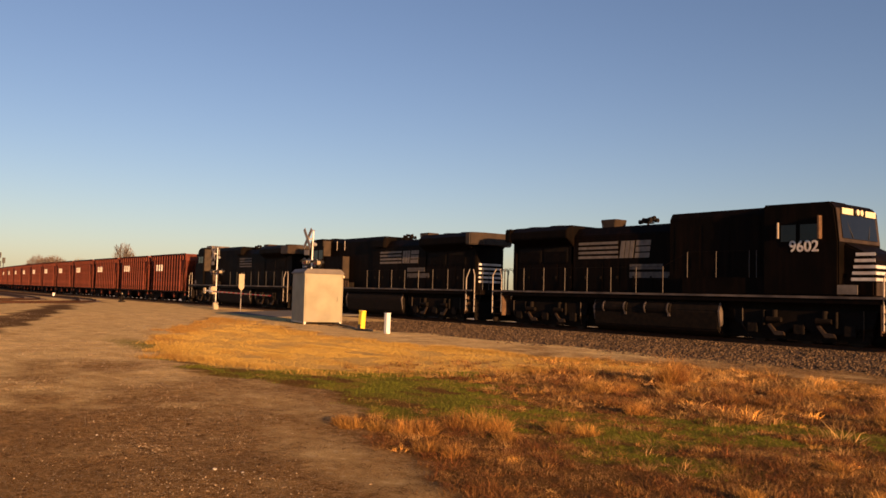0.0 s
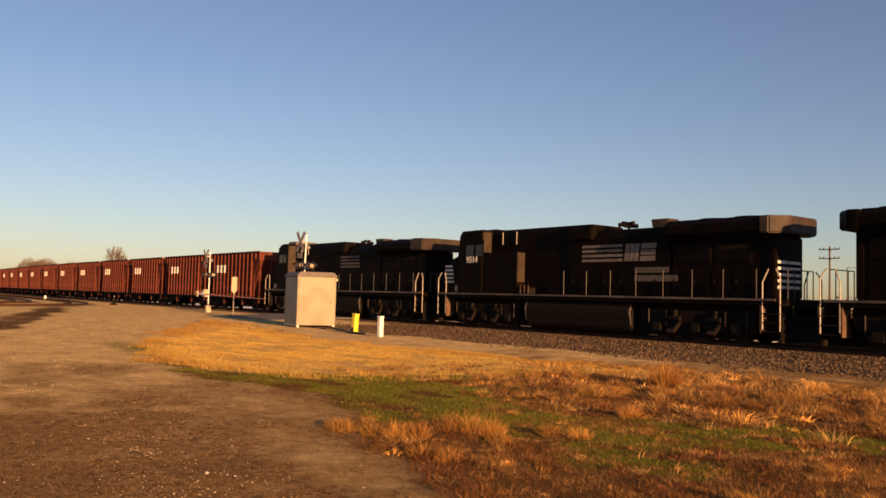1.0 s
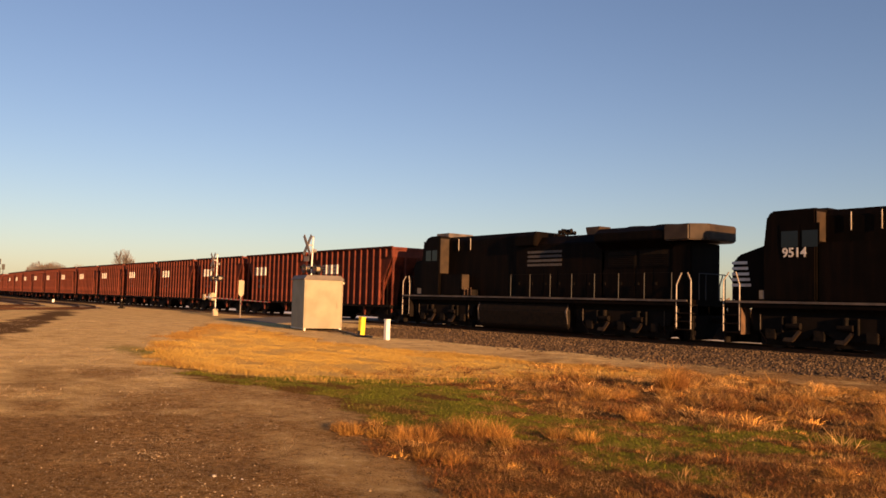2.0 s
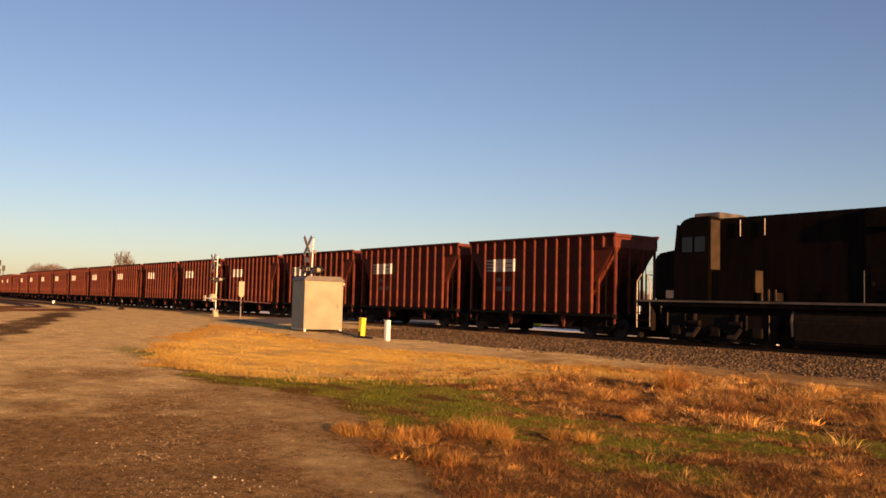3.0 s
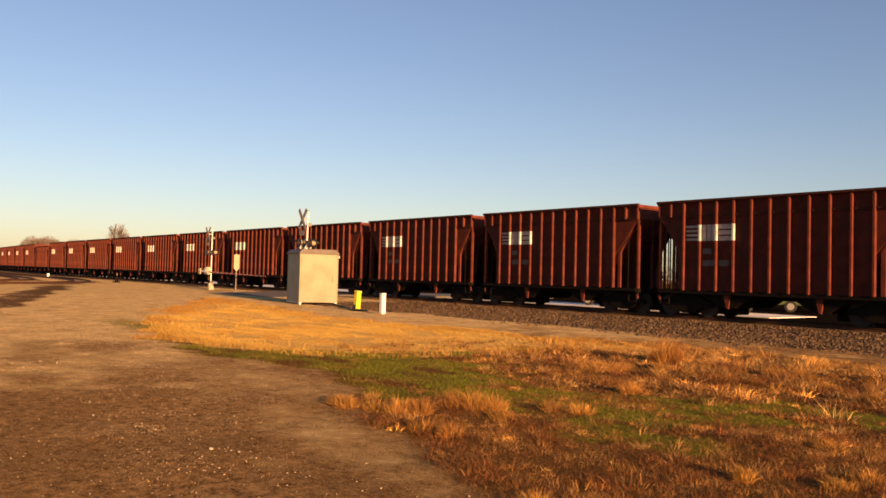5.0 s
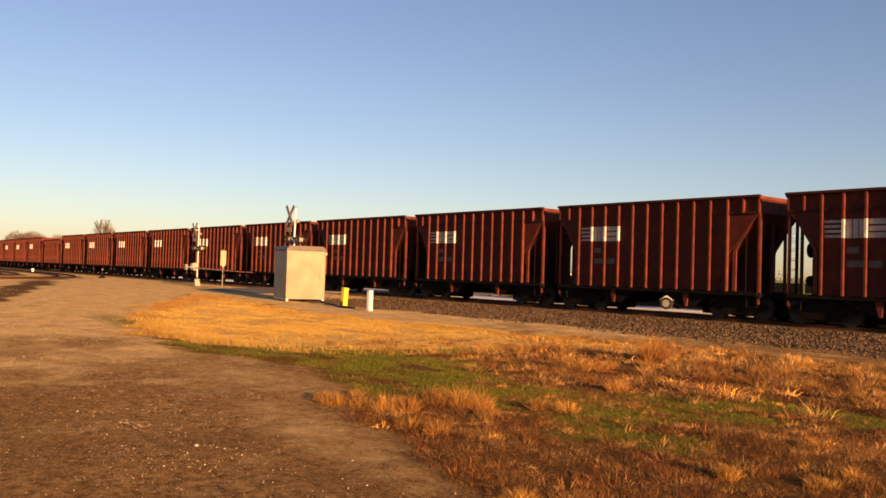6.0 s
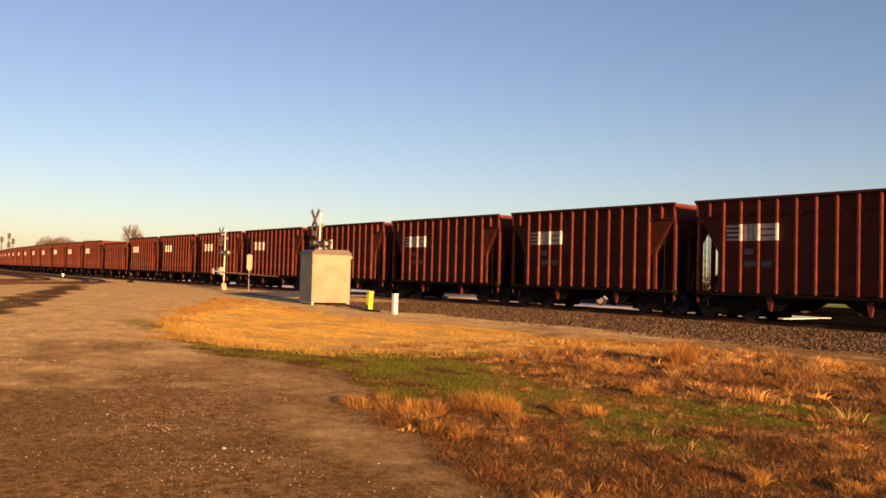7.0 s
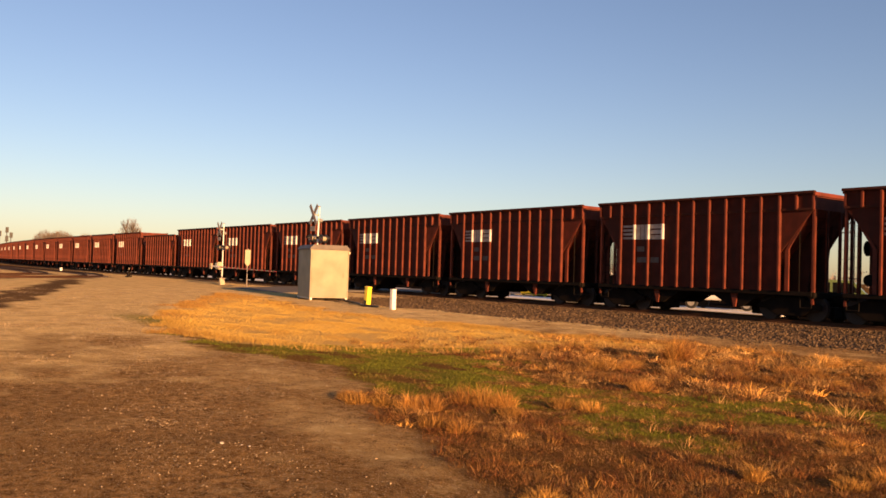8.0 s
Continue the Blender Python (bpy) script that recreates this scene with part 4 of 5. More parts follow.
lead = locomotive("9602", "black diesel freight locomotive with white nose stripes and cab number", tanks=True)
second = locomotive("9514", "black diesel freight locomotive coupled cab backwards with white stripes", reach=0.5, back=1.0, stern=0.5, cab_back=6.5, housing=(2.6, 1.95))
third = locomotive("", "dull black diesel freight locomotive with rounded cab roof", 1, reach=0.3, back=0.9, posts=BLACKP, cab_back=6.6, housing=(1.9, 1.1))
HOPPERS = 36
proto = hopper()
plain = hopper(0.45, False)
cars = []
for i in range(HOPPERS):
    cars.append(proto if i == 0 else plain if i == 13 else copy_thing(proto, pose(0, 0, 0)))


# ---- the crossing and its equipment ----
def equipment_house():
    b = thing("equipment_house", pose(-37.26, 20.23, 0, 0, 0, -12.5), "grey-beige sheet-metal signal equipment house on bare dirt", "signal box")
    hx, hy = 1.20, 0.96
    part("body", box(-hx, hx, -hy, hy, 0.12, 2.52, 0.015), BUNGALOW, b)
    part("roof", prism([(-hy - 0.06, 2.50), (hy + 0.06, 2.50), (hy + 0.06, 2.56), (hy - 0.12, 2.74), (0.12 - hy, 2.74), (-hy - 0.06, 2.56)], -hx - 0.06, hx + 0.06, "x", 0.01), ROOFING, b, "dark low roof cap with overhang")
    for x in (0.06 - hx, hx - 0.06):
        for y in (0.06 - hy, hy - 0.06):
            part("leg", box(x - 0.05, x + 0.05, y - 0.05, y + 0.05, -0.08, 0.14), SILVER, b)
    for y in (-1, 1):
        part("skid", box(-hx - 0.02, hx + 0.02, *sorted((y * (hy - 0.07), y * (hy + 0.01))), 0.06, 0.13), SILVER, b)
    door = part("door", box(hx, hx + 0.018, 0.06 - hy, hy - 0.06, 0.22, 2.44, 0.006), BUNGALOW, b)
    part("handle", box(hx + 0.02, hx + 0.06, hy - 0.26, hy - 0.22, 1.15, 1.40, 0.005), BUNGALOW, door)
    for z in (0.5, 1.3, 2.15):
        part("hinge", box(hx + 0.018, hx + 0.035, 0.05 - hy, 0.14 - hy, z, z + 0.14), BUNGALOW, door)
    for y in (-1, 1):
        part("corner_strip", box(hx - 0.02, hx + 0.025, *sorted((y * (hy - 0.035), y * (hy + 0.015))), 0.0, 2.50), BUNGALOW, b)
    for z in (1.02, 1.76):
        part("seam", box(hx + 0.0185, hx + 0.022, 0.10 - hy, hy - 0.10, z, z + 0.012), BUNGALOW, door)
    part("lamp_bracket", box(hx + 0.02, hx + 0.09, hy - 0.02, hy + 0.07, 2.32, 2.44, 0.01), SIGNBACK, b)
    return b


equipment_house()


def flasher(parent, x, y, z):
    """A lamp unit: round backing disc, hood, lens; it faces -y and +y."""
    for w in (-1, 1):
        bg = part("backing_disc", rod((x, y + w * 0.14, z), (x, y + w * 0.16, z), 0.25, sides=24), BLACKP, parent)
        part("lens", rod((x, y + w * 0.16, z), (x, y + w * 0.19, z), 0.12, sides=20), LENS, bg)
        bm = bmesh.new()
        for i in range(9):
            a, c = math.pi * i / 9, math.pi * (i + 1) / 9
            p = [(x + 0.14 * math.cos(k), y + w * d, z + 0.14 * math.sin(k)) for k, d in ((a, 0.16), (c, 0.16), (c, 0.36), (a, 0.36))]
            bm.faces.new([bm.verts.new(v) for v in p])
        bmesh.ops.solidify(bm, geom=bm.faces[:], thickness=0.012)
        part("hood", bm, BLACKP, bg)
    part("lamp_housing", rod((x, y - 0.14, z), (x, y + 0.14, z), 0.12, 0.12, 14), SIGNBACK, parent)


def crossing_signal(at, tall, gate, lamps=2.92):
    s = thing("crossing_signal", at, "silver railway crossing signal mast with crossbuck" + (" and lowered striped gate" if gate else " and flashing lamps"), "crossing signal", "crossing signals")
    part("mast", rod((0, 0, 0.1), (0, 0, tall), 0.045, 0.04, 16), WHITE, s, "white-painted steel mast")
    part("cap", rod((0, 0, tall), (0, 0, tall + 0.04), 0.09, 0.05, 16), SILVER, s)
    part("base", prism([(-0.22, -0.1), (0.22, -0.1), (0.20, 0.10), (0.10, 0.55), (-0.10, 0.55), (-0.20, 0.10)], -0.19, 0.19, "y", 0.03), SIGNBACK, s)
    for w in (-1, 1):
        bm = prism([(-0.66, -0.11), (0.66, -0.11), (0.66, 0.11), (-0.66, 0.11)], -0.012, 0.012)
        bmesh.ops.rotate(bm, cent=(0, 0, 0), matrix=Matrix.Rotation(radians(52 * w), 3, "Y"), verts=bm.verts[:])
        part("crossbuck_board", bm, BOARD_BACK, s, "weathered crossbuck board", pose(0, -0.34 - 0.014 * w, tall - 0.45))
    part("crossbuck_bracket", box(-0.04, 0.04, -0.33, 0, tall - 0.5, tall - 0.42), SILVER, s)
    part("track_plate", box(-0.28, 0.28, -0.355, -0.34, tall - 1.35, tall - 1.08), BOARD_BACK, s)
    part("cross_arm", rod((-0.66, 0, lamps + 0.1), (0.66, 0, lamps + 0.1), 0.03), SILVER, s)
    for x in (-0.62, 0.62):
        flasher(s, x, 0, lamps)
    part("bell", rod((0, 0, tall - 0.75), (0.0, 0.22, tall - 0.75), 0.14, 0.08, 14), SILVER, s)
    if gate:
        mech = part("gate_mechanism", box(-0.30, 0.24, -0.48, -0.08, 1.20, 1.78, 0.06), SIGNBACK, s, "cream gate mechanism housing")
        part("cover", box(-0.24, 0.18, -0.50, -0.48, 1.27, 1.70, 0.01), SILVER, mech)
        for x in (-0.92, -0.70):
            part("counterweight", box(x - 0.09, x + 0.09, -0.66, -0.56, 1.22, 1.66, 0.02), SIGNBACK, mech)
        part("counterweight_arm", box(-1.05, 0.3, -0.62, -0.58, 1.40, 1.50), WHITE, mech)
        part("conduit", pipe([(0.05, -0.2, 1.2), (0.12, -0.16, 0.8), (0.06, -0.1, 0.4)], 0.025), BLACKP, mech)
        arm = part("gate_arm", box(0.3, 0.9, -0.63, -0.57, 1.34, 1.46), WHITE, s, "lowered gate arm striped red and white")
        for k in range(24):
            part("stripe", box(0.9 + 0.42 * k, 0.9 + 0.42 * (k + 1), -0.615, -0.585, 1.35 - 0.006 * k, 1.45 - 0.008 * k), RED if k % 2 else SIGNBACK, arm)
        for k in (8, 15, 23):
            part("arm_lamp", box(0.95 + 0.42 * k, 1.07 + 0.42 * k, -0.62, -0.58, 1.44 - 0.008 * k, 1.50 - 0.008 * k, 0.01), BLACKP, arm)
    else:
        part("junction_box", box(-0.16, 0.16, -0.22, -0.08, 1.1, 1.6, 0.02), SILVER, s)
    return s


crossing_signal(pose(-62.2, 24.9, 0), 4.80, True)
crossing_signal(pose(-40.6, 21.6, 0, 0, 2.2, 0), 4.95, False, 3.2)

sign = thing("road_sign", pose(-56.5, 24.5, 0, 0, 0, 0), "beige back of a roadside warning sign on a thin post", "sign")
part("post", box(-0.03, 0.03, -0.03, 0.03, -0.1, 2.8), BOARD_BACK, sign)
part("plate", prism([(-0.21, 1.72), (0.0, 1.52), (0.21, 1.72), (0.21, 2.72), (-0.21, 2.72)], 0.032, 0.044, "x", 0.004), SIGNBACK, sign)

marker = thing("cable_marker", pose(-31.2, 19.2, 0, 0, 5, 0), "leaning yellow plastic cable marker post in dirt", "marker post", "marker posts")
part("tube", prism([(-0.13, -0.11), (0.13, -0.11), (0.15, 0), (0.13, 0.11), (-0.13, 0.11), (-0.15, 0)], -0.1, 0.78, "z", 0.02), YELLOW, marker)
part("cap", prism([(-0.14, -0.12), (0.14, -0.12), (0.16, 0), (0.14, 0.12), (-0.14, 0.12), (-0.16, 0)], 0.78, 0.85, "z", 0.015), YELLOW, marker)
part("warning_plate", box(-0.10, 0.10, -0.125, -0.118, 0.05, 0.24), BLACKP, marker, "dark plate near the foot")
post = thing("white_marker", pose(-28.0, 18.45, 0), "white square marker post standing in dirt", "marker post", "marker posts")
part("tube", box(-0.10, 0.10, -0.09, 0.09, -0.1, 0.80, 0.015), WHITE, post)
part("cap", box(-0.11, 0.11, -0.10, 0.10, 0.80, 0.84, 0.01), WHITE, post)
far = thing("white_marker", pose(-117.5, 24.9, 0), "small white marker post beside the far track", "marker post", "marker posts")
part("tube", box(-0.13, 0.13, -0.13, 0.13, 0.0, 0.42, 0.02), WHITE, far)
part("cap", box(-0.15, 0.15, -0.15, 0.15, 0.42, 0.47, 0.01), WHITE, far)
solo("ground_cable", pipe([(-36.2, 20.6, 0.07), (-34.6, 20.2, 0.06), (-33.0, 19.7, 0.05), (-31.6, 19.1, 0.05), (-30.8, 18.7, 0.05), (-29.8, 18.9, 0.04)], 0.045, 8), BLACKP, "black cable lying on the dirt by the signal box", "cable")

switch = thing("switch_stand", pose(-86.0, 24.6, 0), "small dark switch stand beside the spur track", "switch stand")
part("base", box(-0.35, 0.35, -0.25, 0.25, 0.0, 0.15, 0.02), GRIME, switch)
part("stand", prism([(-0.18, 0.15), (0.18, 0.15), (0.08, 0.55), (-0.08, 0.55)], -0.12, 0.12), GRIME, switch)
part("target", rod((0, -0.02, 0.85), (0, 0.02, 0.85), 0.12, sides=16), SIGNBACK, switch)
part("spindle", rod((0, 0, 0.5), (0, 0, 0.9), 0.03), GRIME, switch)
part("lever", rod((0.1, 0, 0.4), (0.75, 0, 0.22), 0.03), GRIME, switch)

crossing = thing("road_crossing", pose(-50.5, TRACK_Y, 0), "worn asphalt road crossing between the rails", "road", kind="structure")
for y0, y1 in ((-7.2, -0.86), (-0.62, 0.62), (0.86, 17.0)):
    part("slab", prism([(y0, -0.1), (y1, -0.1), (y1, 0.19 if abs(y1) < 2 else 0.02), (max(y0, -2.2), 0.19), (y0, 0.19 if abs(y0) < 2 else 0.01)] if y1 < 2 else [(y0, -0.1), (y1, -0.1), (y1, 0.03), (2.2, 0.19), (y0, 0.19)], -4.2, 4.2, "x"), ASPHALT, crossing)

# ---- beyond the train ----
solo("street", box(-160, -21.5, 35.9, 40.2, -0.05, 0.035), CONCRETE, "pale concrete street beyond the tracks", "street", kind="structure")


def vehicle(at, label, paint, van):
    c = thing("parked_car", at, label, "car", "cars parked beyond the tracks")
    if van:
        outline = [(-2.3, 0.42), (2.35, 0.42), (2.4, 0.85), (1.75, 1.05), (1.1, 1.75), (0.8, 1.82), (-2.2, 1.82), (-2.35, 1.2)]
        glass = [(0.05, 1.12), (1.45, 1.12), (1.0, 1.66), (0.05, 1.68)]
        rear = [(-2.1, 1.12), (-0.1, 1.12), (-0.1, 1.68), (-2.0, 1.68)]
    else:
        outline = [(-2.7, 0.5), (2.6, 0.5), (2.65, 1.0), (1.4, 1.12), (0.85, 1.72), (-0.5, 1.74), (-0.75, 1.15), (-2.7, 1.12)]
        glass = [(0.2, 1.16), (1.15, 1.16), (0.75, 1.64), (0.2, 1.66)]
        rear = [(-0.6, 1.16), (0.1, 1.16), (0.1, 1.66), (-0.42, 1.66)]
    part("body", prism(outline, -0.9, 0.9, "y", 0.06), paint, c)
    for y in (-1, 1):
        for g in (glass, rear):
            part("window", prism(g, *sorted((y * 0.895, y * 0.912))), WINDOW, c)
        for x in (-1.5, 1.5):
            w = part("wheel", rod((x, y * 0.72, 0.33), (x, y * 0.93, 0.33), 0.33, sides=20), TYRE, c)
            part("rim", rod((x, y * 0.93, 0.33), (x, y * 0.945, 0.33), 0.2, sides=16), SILVER, w)
        part("headlight", box(2.3, 2.42, *sorted((y * 0.5, y * 0.85)), 0.7, 0.84), WHITE, c)
    part("bumper", box(2.36, 2.5, -0.88, 0.88, 0.4, 0.58, 0.02), SILVER, c)
    return c


vehicle(pose(-24.6, 46.4, 0, 0, 0, 24), "pale green van parked beyond the tracks", CARGREEN, True)
vehicle(pose(-26.6, 38.9, 0.035, 0, 0, 14), "white pickup truck parked beyond the tracks", CARWHITE, False)
vehicle(pose(-33.3, 38.9, 0.035, 0, 0, 14), "white van parked beyond the tracks", CARWHITE, True)
barrier = thing("guard_barrier", pose(-43.4, 40.9, 0), "low yellow guard barrier beyond the tracks", "barrier")
part("beam", box(-1.6, 1.0, -0.12, 0.12, 0.12, 0.50, 0.02), YELLOW, barrier)
for x in (-1.4, -0.3, 0.8):
    part("post", box(x - 0.07, x + 0.07, -0.06, 0.06, -0.1, 0.5), YELLOW, barrier)


def utility_pole(x, y, tall):
    p = thing("utility_pole", pose(x, y, 0), "dark wooden utility pole with two crossarms", "utility pole")
    part("pole", rod((0, 0, -0.2), (0, 0, tall), 0.17, 0.11, 12), WOOD, p)
    for z in (tall - 0.4, tall - 1.6):
        arm = part("crossarm", box(-1.4, 1.4, -0.2, -0.08, z - 0.07, z + 0.07), WOOD, p)
        for k in (-1.3, -0.75, 0.75, 1.3):
            part("insulator", rod((k, -0.14, z + 0.07), (k, -0.14, z + 0.28), 0.06, 0.04), GRIME, arm)
    return p


utility_pole(-55.5, 107.5, 9.9)


def railway_signal(x, y, tall, heads):
    s = thing("railway_signal", pose(x, y, 0), "tall dark railway signal mast far along the line", "railway signal", "far railway signals")
    part("mast", rod((0, 0, 0), (0, 0, tall), 0.14, 0.10, 8), BLACKP, s)
    for z in heads:
        hd = part("head", box(0.1, 0.45, -0.45, 0.45, z - 0.9, z + 0.9, 0.05), BLACKP, s)
        part("visor", rod((0.45, 0, z + 0.3), (0.75, 0, z + 0.3), 0.2, sides=10), BLACKP, hd)
    part("platform", box(-0.5, 0.7, -0.6, 0.6, tall - 4.4, tall - 4.3), BLACKP, s)


railway_signal(-297, 42.8, 11.6, (10.8, 7.9))
railway_signal(-297, 46.3, 11.2, (10.4, 7.6))
railway_signal(-300, 44.7, 10.0, (9.2,))
railway_signal(-300, 48.0, 9.6, (8.8,))


def bare_tree(x, y, tall, wide, seed, low=0.22):
    """A leafless tree: trunk with limbs, and a haze of twigs."""
    rng = random.Random(seed)
    t = thing("bare_tree", pose(x, y, 0), "leafless deciduous tree with rounded twiggy crown", "tree", "bare trees behind the line")
    bm = bmesh.new()
    tips = []
    stack = [(Vector((0, 0, -0.3)), Vector((0, 0, 1)), tall * low, tall * 0.022, 0)]
    while stack:
        p, way, ln, r, lev = stack.pop()
        q = p + way * ln
        add_rod(bm, p, q, r, r * 0.72, 7 if lev < 2 else 4)
        if lev >= 4:
            tips.append((q, way))
            continue
        for k in range(3 if lev else 5):
            a, out = rng.uniform(0, 6.28), rng.uniform(0.35, 0.85) if lev else rng.uniform(0.4, 1.0)
            d = (way + Vector((math.cos(a) * out * wide / tall * 1.5, math.sin(a) * out * wide / tall * 1.5, rng.uniform(-0.1, 0.35)))).normalized()
            stack.append((q, d, ln * rng.uniform(0.66, 0.86) if lev else tall * rng.uniform(0.15, 0.22), r * 0.6, lev + 1))
    part("trunk", bm, BARK, t)
    verts, faces = [], []
    top = max(q.z for q, way in tips)
    mid, rx, rz = Vector((0, 0, top * 0.64)), wide * 0.62, top * 0.37
    for k in range(3600):
        u = Vector((rng.gauss(0, 1), rng.gauss(0, 1), rng.gauss(0, 1))).normalized()
        f = rng.random() ** 0.4 * (0.86 + 0.14 * math.sin(5 * u.x + seed) * math.cos(4 * u.y))
        q = mid + Vector((u.x * rx, u.y * rx, u.z * rz)) * f
        d = (u + Vector((rng.uniform(-0.6, 0.6), rng.uniform(-0.6, 0.6), rng.uniform(0.1, 0.9)))).normalized() * rng.uniform(0.4, 1.1)
        o = d.cross(Vector((rng.uniform(-1, 1), rng.uniform(-1, 1), 0.3))).normalized() * (0.022 if seed in (1, 4) else 0.035)
        i = len(verts)
        verts += [q - o, q + o, q + d]
        faces.append((i, i + 1, i + 2))
    part("crown", bulk("crown", np.array([tuple(v) for v in verts]), np.array(faces), PALE_TWIG if seed in (1, 4) else TWIG), None, t)
    return t


for x, y, tall, wide, seed in ((-221, 63.4, 15.6, 5.0, 1), (-236, 45.8, 11.0, 5.5, 2), (-234, 49.4, 11.2, 5.5, 3), (-232, 47.4, 11.0, 5.0, 6), (-240, 57.0, 10.6, 4.0, 4), (-44, 178, 9.0, 7.0, 5), (-150, 180, 9.8, 8.0, 7)):
    bare_tree(x, y, tall, wide, seed)


def far_woods():
    """A low hazy line of leafless woods."""
    rng = np.random.RandomState(8)
    n = 9000
    x = rng.uniform(-420, 160, n)
    y = 300 + 40 * rng.rand(n) + 12 * np.sin(x / 31)
    crown = 2.5 + 2.6 * np.abs(np.sin(x / 9.3) + 0.6 * np.sin(x / 3.7 + 1)) + 1.2 * np.sin(x / 47)
    z = crown * rng.rand(n) ** 0.7
    d = rng.normal(0, 1, (n, 3)) * (0.5, 0.3, 0.8)
    o = rng.normal(0, 0.22, (n, 3))
    p = np.stack([x, y, z], 1)
    verts = np.stack([p - o, p + o, p + d * 1.6], 1).reshape(-1, 3)
    solo("woods", bulk("woods", verts, np.arange(3 * n).reshape(-1, 3), TWIG), None, "distant line of bare brown woods", "woods", kind="stuff")


far_woods()


# ---- grass, stones ----
def blade_material():
    m = bpy.data.materials.new("grass_blade")
    m.use_nodes = True
    n, l = m.node_tree.nodes, m.node_tree.links
    b = n["Principled BSDF"]
    b.inputs["Roughness"].default_value = 0.75
    b.inputs["Specular IOR Level"].default_value = 0.25
    v = n.new("ShaderNodeVertexColor")
    v.layer_name = "tone"
    l.new(v.outputs[0], b.inputs["Base Color"])
    tr = n.new("ShaderNodeBsdfTranslucent")
    l.new(v.outputs[0], tr.inputs["Color"])
    mx = n.new("ShaderNodeMixShader")
    mx.inputs[0].default_value = 0.25
    l.new(b.outputs[0], mx.inputs[1])
    l.new(tr.outputs[0], mx.inputs[2])
    l.new(mx.outputs[0], n["Material Output"].inputs[0])
    return m


BLADE = blade_material()


def blades(name, x, y, high, wide, tone, dx, dy, seed, label, category="grass"):
    """Bent blades at the given places, each of three triangles; dx, dy: how far the tip leans out."""
    rng = np.random.RandomState(seed)
    n = len(x)
    z = ground_z(x, y) - 0.008
    a = rng.uniform(0, 6.28, n)
    o = np.stack([np.cos(a), np.sin(a), 0 * a], 1) * (wide / 2)[:, None]
    d = np.stack([dx, dy, high], 1)
    p = np.stack([x, y, z], 1)
    mid = p + d * np.array([0.35, 0.35, 0.62]) + rng.normal(0, 0.10, (n, 3)) * high[:, None] * np.array([1, 1, 0.3])
    v = np.stack([p - o, p + o, mid + o * 0.75, mid - o * 0.75, p + d], 1).reshape(-1, 3)
    i = (np.arange(n) * 5)[:, None]
    f = np.concatenate([i + np.array([0, 1, 2]), i + np.array([0, 2, 3]), i + np.array([3, 2, 4])])
    col = np.repeat(np.concatenate([tone, np.ones((n, 1))], 1), 5, axis=0)
    return solo(name, bulk(name, v, f, BLADE, col), None, label, category, kind="stuff")


STRAW_C, RUSSET_C, GREEN_C, DEAD_C = (np.array(c) for c in ((0.57, 0.375, 0.080), (0.125, 0.046, 0.013), (0.145, 0.165, 0.008), (0.15, 0.08, 0.022)))
ORANGE_C, DRY_C = np.array((0.46, 0.245, 0.052)), np.array((0.42, 0.255, 0.085))


def tint(c, spread, rng):
    return c * np.exp(rng.normal(0, spread, (len(c), 1)))


def mixed(c0, c1, w, rng, spread=0.25):
    w = np.clip(w + rng.normal(0, 0.2, len(w)), 0, 1)[:, None]
    return tint(c0 * (1 - w) + c1 * w, spread, rng)


def sow(x0, x1, y0, y1, per, seed):
    rng = np.random.RandomState(seed)
    n = int((x1 - x0) * (y1 - y0) * per)
    return rng.uniform(x0, x1, n), rng.uniform(y0, y1, n), rng


def weed(sets, cx, cy, r, h, count, width, colour, rng, upright=0.6, loose=0.3):
    """Bushy plants: blades that spread outward from each centre, shorter towards the rim."""
    k = np.repeat(np.arange(len(cx)), count)
    n = len(k)
    a, q = rng.uniform(0, 6.28, n), np.sqrt(rng.rand(n))
    ox, oy = np.cos(a) * q, np.sin(a) * q
    high = h[k] * rng.uniform(0.35, 1.1, n) * (1.05 - 0.55 * q)
    reach = (0.4 * r[k] + (1 - upright) * h[k]) * rng.uniform(0.2, 1.2, n)
    sets.append((cx[k] + ox * r[k] * 0.7, cy[k] + oy * r[k] * 0.7, high, np.full(n, width) * rng.uniform(0.6, 1.4, n), tint(colour[k], 0.36, rng),
                 ox * reach + rng.normal(0, loose, n) * high, oy * reach + rng.normal(0, loose, n) * high))


def mat_of(sets, x, y, high, width, colour, rng, spread=2.2):
    """Low matted blades lying every way."""
    n = len(x)
    a, le = rng.uniform(0, 6.28, n), high * np.abs(rng.normal(0, spread, n))
    sets.append((x, y, high, np.full(n, width) * rng.uniform(0.6, 1.4, n), colour, np.cos(a) * le, np.sin(a) * le))


